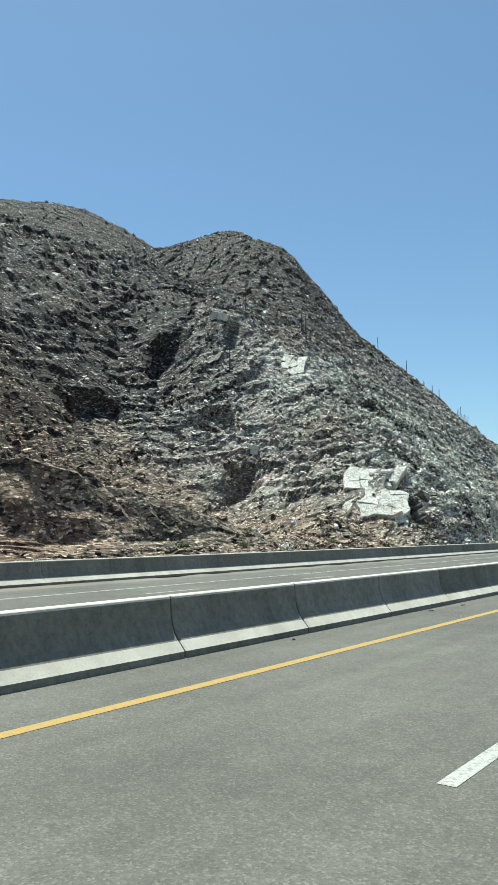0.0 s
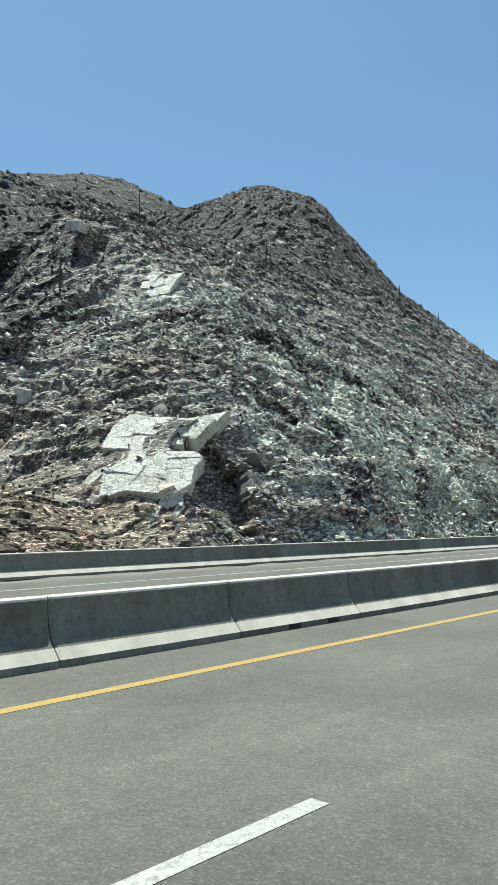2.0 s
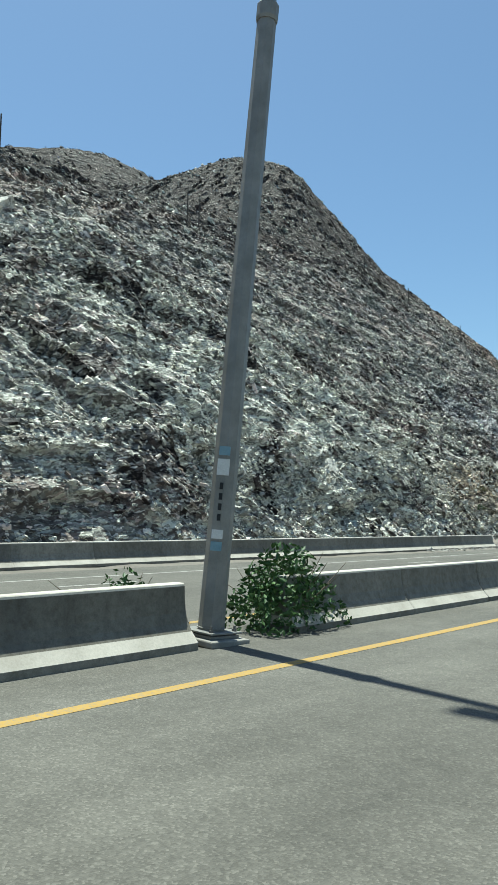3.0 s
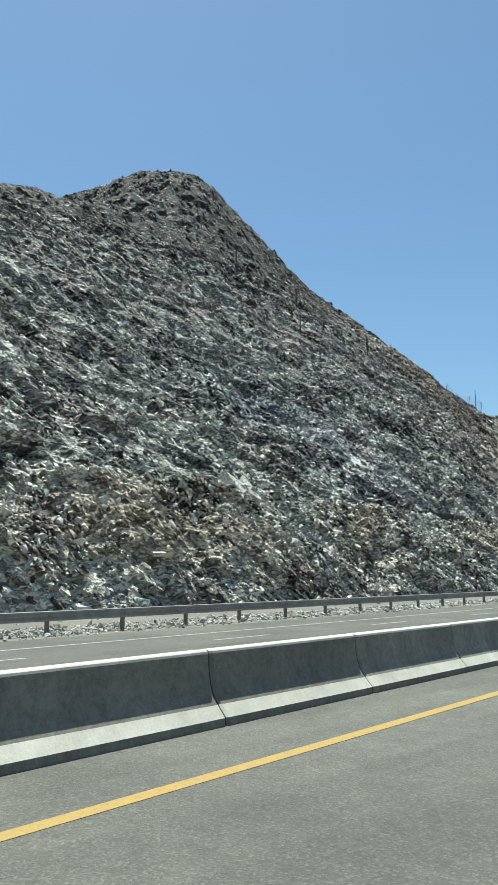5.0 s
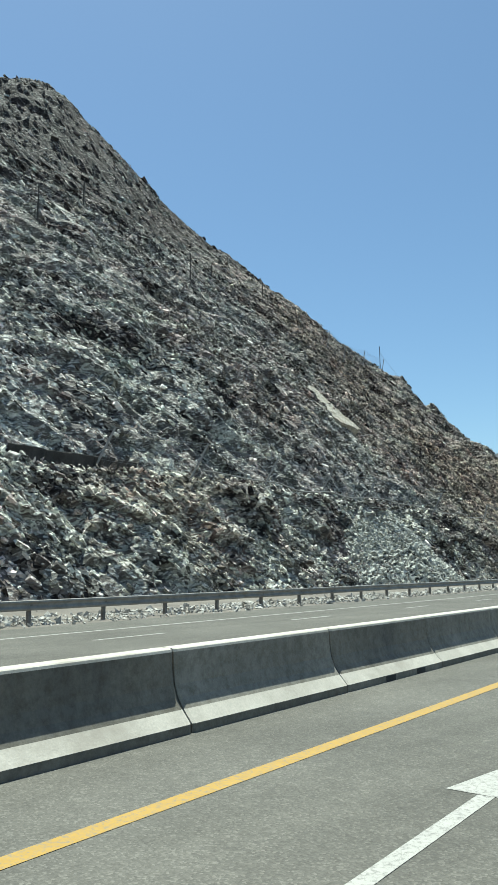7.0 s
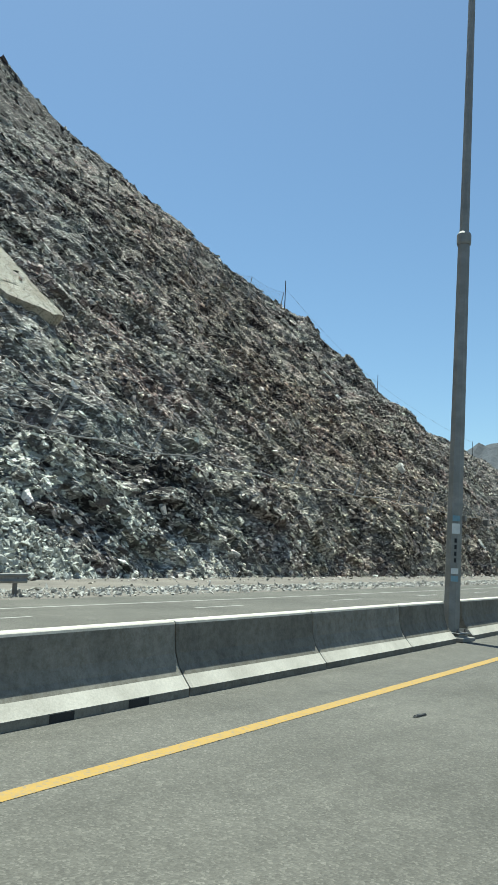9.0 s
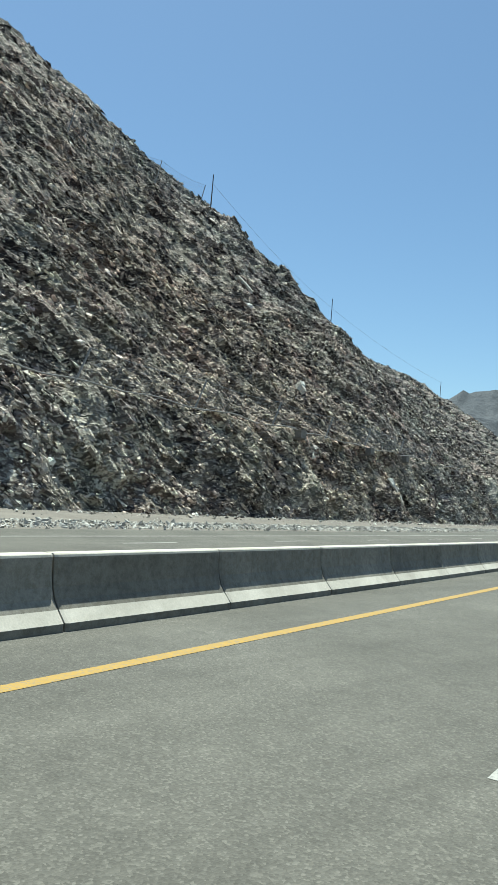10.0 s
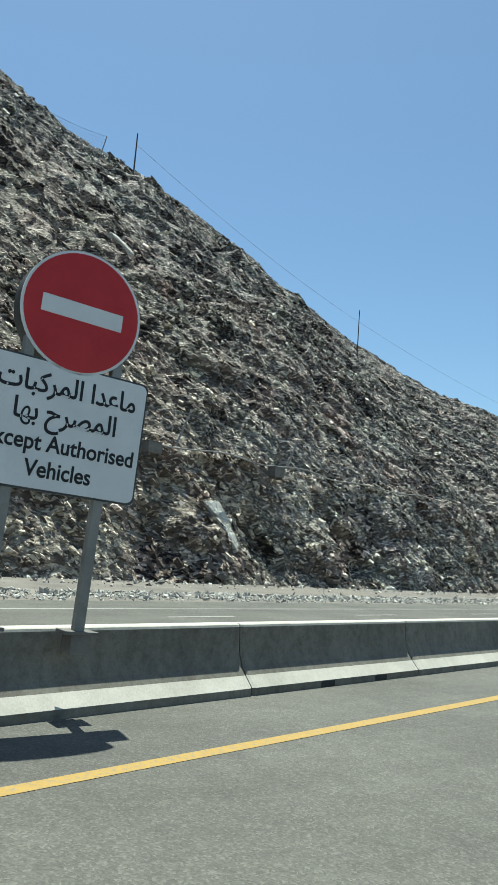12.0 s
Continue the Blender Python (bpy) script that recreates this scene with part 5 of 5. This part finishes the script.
for s, d, z, a, b, c, slope, slant, cells, mat, text in (
    (101.0, 38.0, 5.6, 2.4, 2.0, 0.5, 66, 0.1, (3, 2), GREY_ROCK, "upright grey rock face beside the hollow"),
    (102.0, 47.0, 12.6, 3.6, 1.2, 0.5, 58, 0.1, (4, 2), GREY_ROCK, "grey rock step above the pale slab"),
    (115.4, 81.0, 42.8, 1.6, 0.9, 0.5, 20, 0.1, (2, 1), PALE_ROCK, "pale capping rock at the crest of the outcrop"),
    (97.0, 63.8, 18.2, 1.0, 0.8, 0.5, 15, 0.1, (1, 1), PALE_ROCK, "single pale block on the debris slope"),
    (92.8, 61.0, 14.7, 0.8, 0.7, 0.5, 10, 0.1, (1, 1), PALE_ROCK, "single pale block on the debris slope"),
    (274.4, 50.8, 21.1, 3.2, 4.4, 0.2, 47, -0.45, (2, 2), CREAM_ROCK, "long smooth cream rock chute on the slope"),
    (255.0, 85.6, 56.0, 5.0, 1.3, 0.4, 44, 0.4, (5, 2), PALE_ROCK, "pale rock slab high on the slope"),
    (280.2, 150.5, 108.4, 5.0, 1.0, 0.7, 40, 0.2, (6, 1), PALE_ROCK, "pale rock ledge below the summit"),
    (205.5, 45.0, 14.2, 2.2, 1.6, 0.4, 47, 0.3, (3, 2), PALE_ROCK, "pale bluish rock slab on the slope"),
    (209.5, 46.5, 15.6, 1.6, 1.2, 0.35, 47, 0.3, (2, 2), PALE_ROCK, "pale bluish rock slab on the slope"),
    (217.8, 40.4, 9.1, 5.0, 1.1, 0.22, 8, 0.1, (7, 2), SHADED_ROCK, "long thin rock ledge overhanging the cut, shade in its dark colour"),
    (345.0, 45.2, 15.1, 0.36, 0.75, 0.3, 50, 0.3, (1, 2), PALE_ROCK, "small bright white rock on the slope"),
    (365.9, 68.5, 35.0, 0.4, 1.5, 0.25, 48, -0.6, (1, 3), PALE_ROCK, "pale slanting splinter of rock on the slope"),
    (368.2, 76.2, 44.3, 0.5, 0.6, 0.25, 48, 0.2, (1, 1), PALE_ROCK, "small pale rock near the ridge"),
    (338.3, 82.6, 49.7, 2.2, 1.0, 0.3, 46, 0.4, (4, 2), PALE_ROCK, "broken pale rock high on the slope"),
    (309.0, 54.2, 23.5, 0.5, 1.1, 0.3, 50, 0.3, (1, 2), PALE_ROCK, "upright bright splinter of rock on the slope"),
    (351.0, 34.9, 2.8, 0.6, 1.7, 0.3, 62, -0.4, (1, 2), PALE_ROCK, "pale rock splinter at the foot of the cut"),
    (333.8, 37.2, 6.3, 0.8, 0.7, 0.3, 60, 0.1, (1, 1), PALE_ROCK, "pale rock below the bench"),
    (176.3, 37.4, 6.9, 1.0, 0.9, 0.4, 55, 0.1, (2, 1), PALE_ROCK, "pale block on the lower slope"),
    (122.0, 36.9, 6.4, 1.8, 1.3, 0.4, 55, 0.2, (3, 2), PALE_ROCK, "pale jagged rock in the lower cut"),
    (134.0, 35.9, 5.6, 1.6, 1.1, 0.4, 58, 0.2, (3, 2), PALE_ROCK, "pale jagged rock in the lower cut"),
):
    z = z if 80 < s < 104 or 215 < s < 220 else slope_height(s, d) + (0.8 if s == 345.0 else 1.0 if d > 140 else 0.3)
    rock_slab(s, d, z, a, b, c, slope, slant, cells, mat, int(s * 7), text)

BED = "pale cream rock bed split by cracks, above a dark hollow"
rock_slab(93.1, 42.8, 9.1, 3.8, 2.1, 0.42, 45, 0.35, (4, 3), PALE_ROCK, 646, "large " + BED, -52)
rock_slab(90.1, 40.05, 5.9, 3.1, 2.4, 0.42, 45, 0.15, (3, 3), PALE_ROCK, 641, "chunky " + BED, -52)
rock_slab(115.8, 66.6, slope_height(115.8, 66.6) + 0.4, 2.0, 2.6, 0.3, 48, 0.2, (3, 3), PALE_ROCK, 815, "pale rock face near the top of the outcrop", -55)
rock_slab(88.4, 39.0, 3.2, 2.4, 1.6, 0.42, 50, 0.1, (3, 2), PALE_ROCK, 652, "broken foot of the large " + BED, -52)
rock_slab(87.2, 45.6, 5.2, 2.2, 1.3, 0.3, 45, 0.2, (3, 2), PALE_ROCK, 617, "low pale slab beside the large slab", -85)


# ---- plants ----
def leaf_cloud(bm, centre, spread, count, size, r):
    for _ in range(count):
        a, b, h = (max(-1.5, min(1.5, r.gauss(0, 0.8))) for _ in range(3))
        p = Vector((a * spread[0], b * spread[1], max(0.02, (0.55 + 0.4 * h) * (1.1 - 0.22 * (a * a + b * b))) * spread[2])) + Vector(centre)
        q = Euler((r.uniform(0, 6.3), r.uniform(0, 6.3), r.uniform(0, 6.3))).to_matrix()
        a = size * r.uniform(0.6, 1.3)
        vs = [bm.verts.new(p + q @ Vector(c)) for c in ((0, -a, 0), (a * 0.45, 0, a * 0.12), (0, a, 0), (-a * 0.45, 0, a * 0.12))]
        bm.faces.new(vs)


def shrub(m, spread, count, size, leaf, label, seed):
    r = random.Random(seed)
    root = empty("shrub", m)
    tagged(root, label, "shrub")
    bm = bmesh.new()
    for _ in range(14):
        tip = Vector((r.gauss(0, 1) * spread[0], r.gauss(0, 1) * spread[1], r.uniform(0.4, 1.1) * spread[2]))
        tube(bm, (r.uniform(-0.05, 0.05), r.uniform(-0.05, 0.05), 0), tip * 0.6, 0.014, 0.009, 5)
        tube(bm, tip * 0.6, tip + Vector((r.uniform(-0.1, 0.1), r.uniform(-0.1, 0.1), 0.05)), 0.009, 0.004, 5)
    part("stems", bm, BARK, root)
    bm = bmesh.new()
    leaf_cloud(bm, (0, 0, 0.02), spread, count, size, r)
    part("leaves", bm, leaf, root)
    return root


shrub(stand(88.6, 6.9), (0.4, 0.6, 1.0), 2600, 0.06, LEAF, "dense dark green shrub growing beside the lamp in the barrier gap", 1)
shrub(stand(86.0, 7.6), (0.25, 0.3, 0.75), 700, 0.05, LEAF, "dark green shrub behind the barrier end", 2)
shrub(stand(257.3, 6.33), (0.1, 0.12, 0.22), 160, 0.03, DRY, "small dry weed at the foot of a barrier", 3)
shrub(stand(54.7, 6.38), (0.07, 0.1, 0.2), 90, 0.025, DRY, "small dry weed at a barrier joint", 4)
for j, (s, d) in enumerate(((62, 36.5), (70, 38), (57, 40), (80, 36), (88, 38.5), (66, 43), (160, 34), (163, 35), (52, 37), (45, 38), (92, 36), (75, 45))):
    shrub(stand(s, d, slope_height(s, d)), (0.4, 0.4, 0.45), 260, 0.07, DRY if j % 3 else LEAF, "low dusty scrub bush on the debris slope", 20 + j)


# ---- scraps on the road ----
def scrap(s, d, size, seed):
    r = random.Random(seed)
    bm = bmesh.new()
    ring = [(size * r.uniform(0.25, 0.8) * math.cos(a), size * r.uniform(0.08, 0.3) * math.sin(a)) for a in np.arange(0, 6.2, 0.45)]
    lo = [bm.verts.new((x, y, 0.002)) for y, x in ring]
    hi = [bm.verts.new((x * 0.8, y * 0.8, 0.006 + 0.014 * r.random())) for y, x in ring]
    bm.faces.new(hi)
    for i in range(len(ring)):
        j = (i + 1) % len(ring)
        bm.faces.new((lo[i], lo[j], hi[j], hi[i]))
    bmesh.ops.recalc_face_normals(bm, faces=bm.faces)
    ob = part("tyre_scrap", bm, DARK)
    ob.matrix_world = stand(s, d, 0.004, 0, 0, r.uniform(-30, 30))
    tagged(ob, "torn scrap of black tyre rubber lying on the asphalt", "rubber scrap", "scraps on the road")


for j, (s, d, size) in enumerate(((15.6, 6.2, 0.22), (17.2, 6.1, 0.16), (10.2, 6.2, 0.12), (263.1, 6.25, 0.34), (264.4, 6.3, 0.24), (284.6, 3.31, 0.14), (282.2, 2.4, 0.16), (282.8, 2.35, 0.14), (245.4, 4.1, 0.2), (200.1, 6.0, 0.14), (303.5, 6.6, 0.1), (312.4, 7.5, 0.12))):
    scrap(s, d, size, 60 + j)

# ---- far mountains ----
def mountain(name, s, d, width, height, depth, seed, label):
    r = random.Random(seed)
    nx, ny = 90, 26
    bm = bmesh.new()
    rows = []
    for a in range(nx):
        u = a / (nx - 1) * 2 - 1
        row = []
        for b in range(ny):
            w = b / (ny - 1) * 2 - 1
            ridge = (1 - abs(u) ** 1.7) * (0.72 + 0.28 * math.sin(u * 4 + seed) + 0.12 * noise.noise(Vector((u * 5, seed, 0))))
            z = height * max(0, ridge) * max(0, 1 - abs(w)) ** 0.9 + height * 0.16 * noise.fractal(Vector((u * 6, w * 4, seed)), 0.9, 2.1, 5) * (1 - abs(w)) * (1 - abs(u))
            row.append(bm.verts.new(spot(s + w * depth, d + u * width, z - 2)))
        rows.append(row)
    for p, q in zip(rows, rows[1:]):
        for k in range(ny - 1):
            bm.faces.new((p[k], p[k + 1], q[k + 1], q[k]))
    bmesh.ops.recalc_face_normals(bm, faces=bm.faces)
    return tagged(part(name, bm, HAZED_ROCK), label, "mountain", kind="structure")


mountain("far_mountain", 1150, 316, 330, 165, 260, 3, "hazy bare mountain far beyond the road")
mountain("far_mountain", 1350, -120, 420, 120, 300, 5, "low hazy bare mountain far beyond the road")
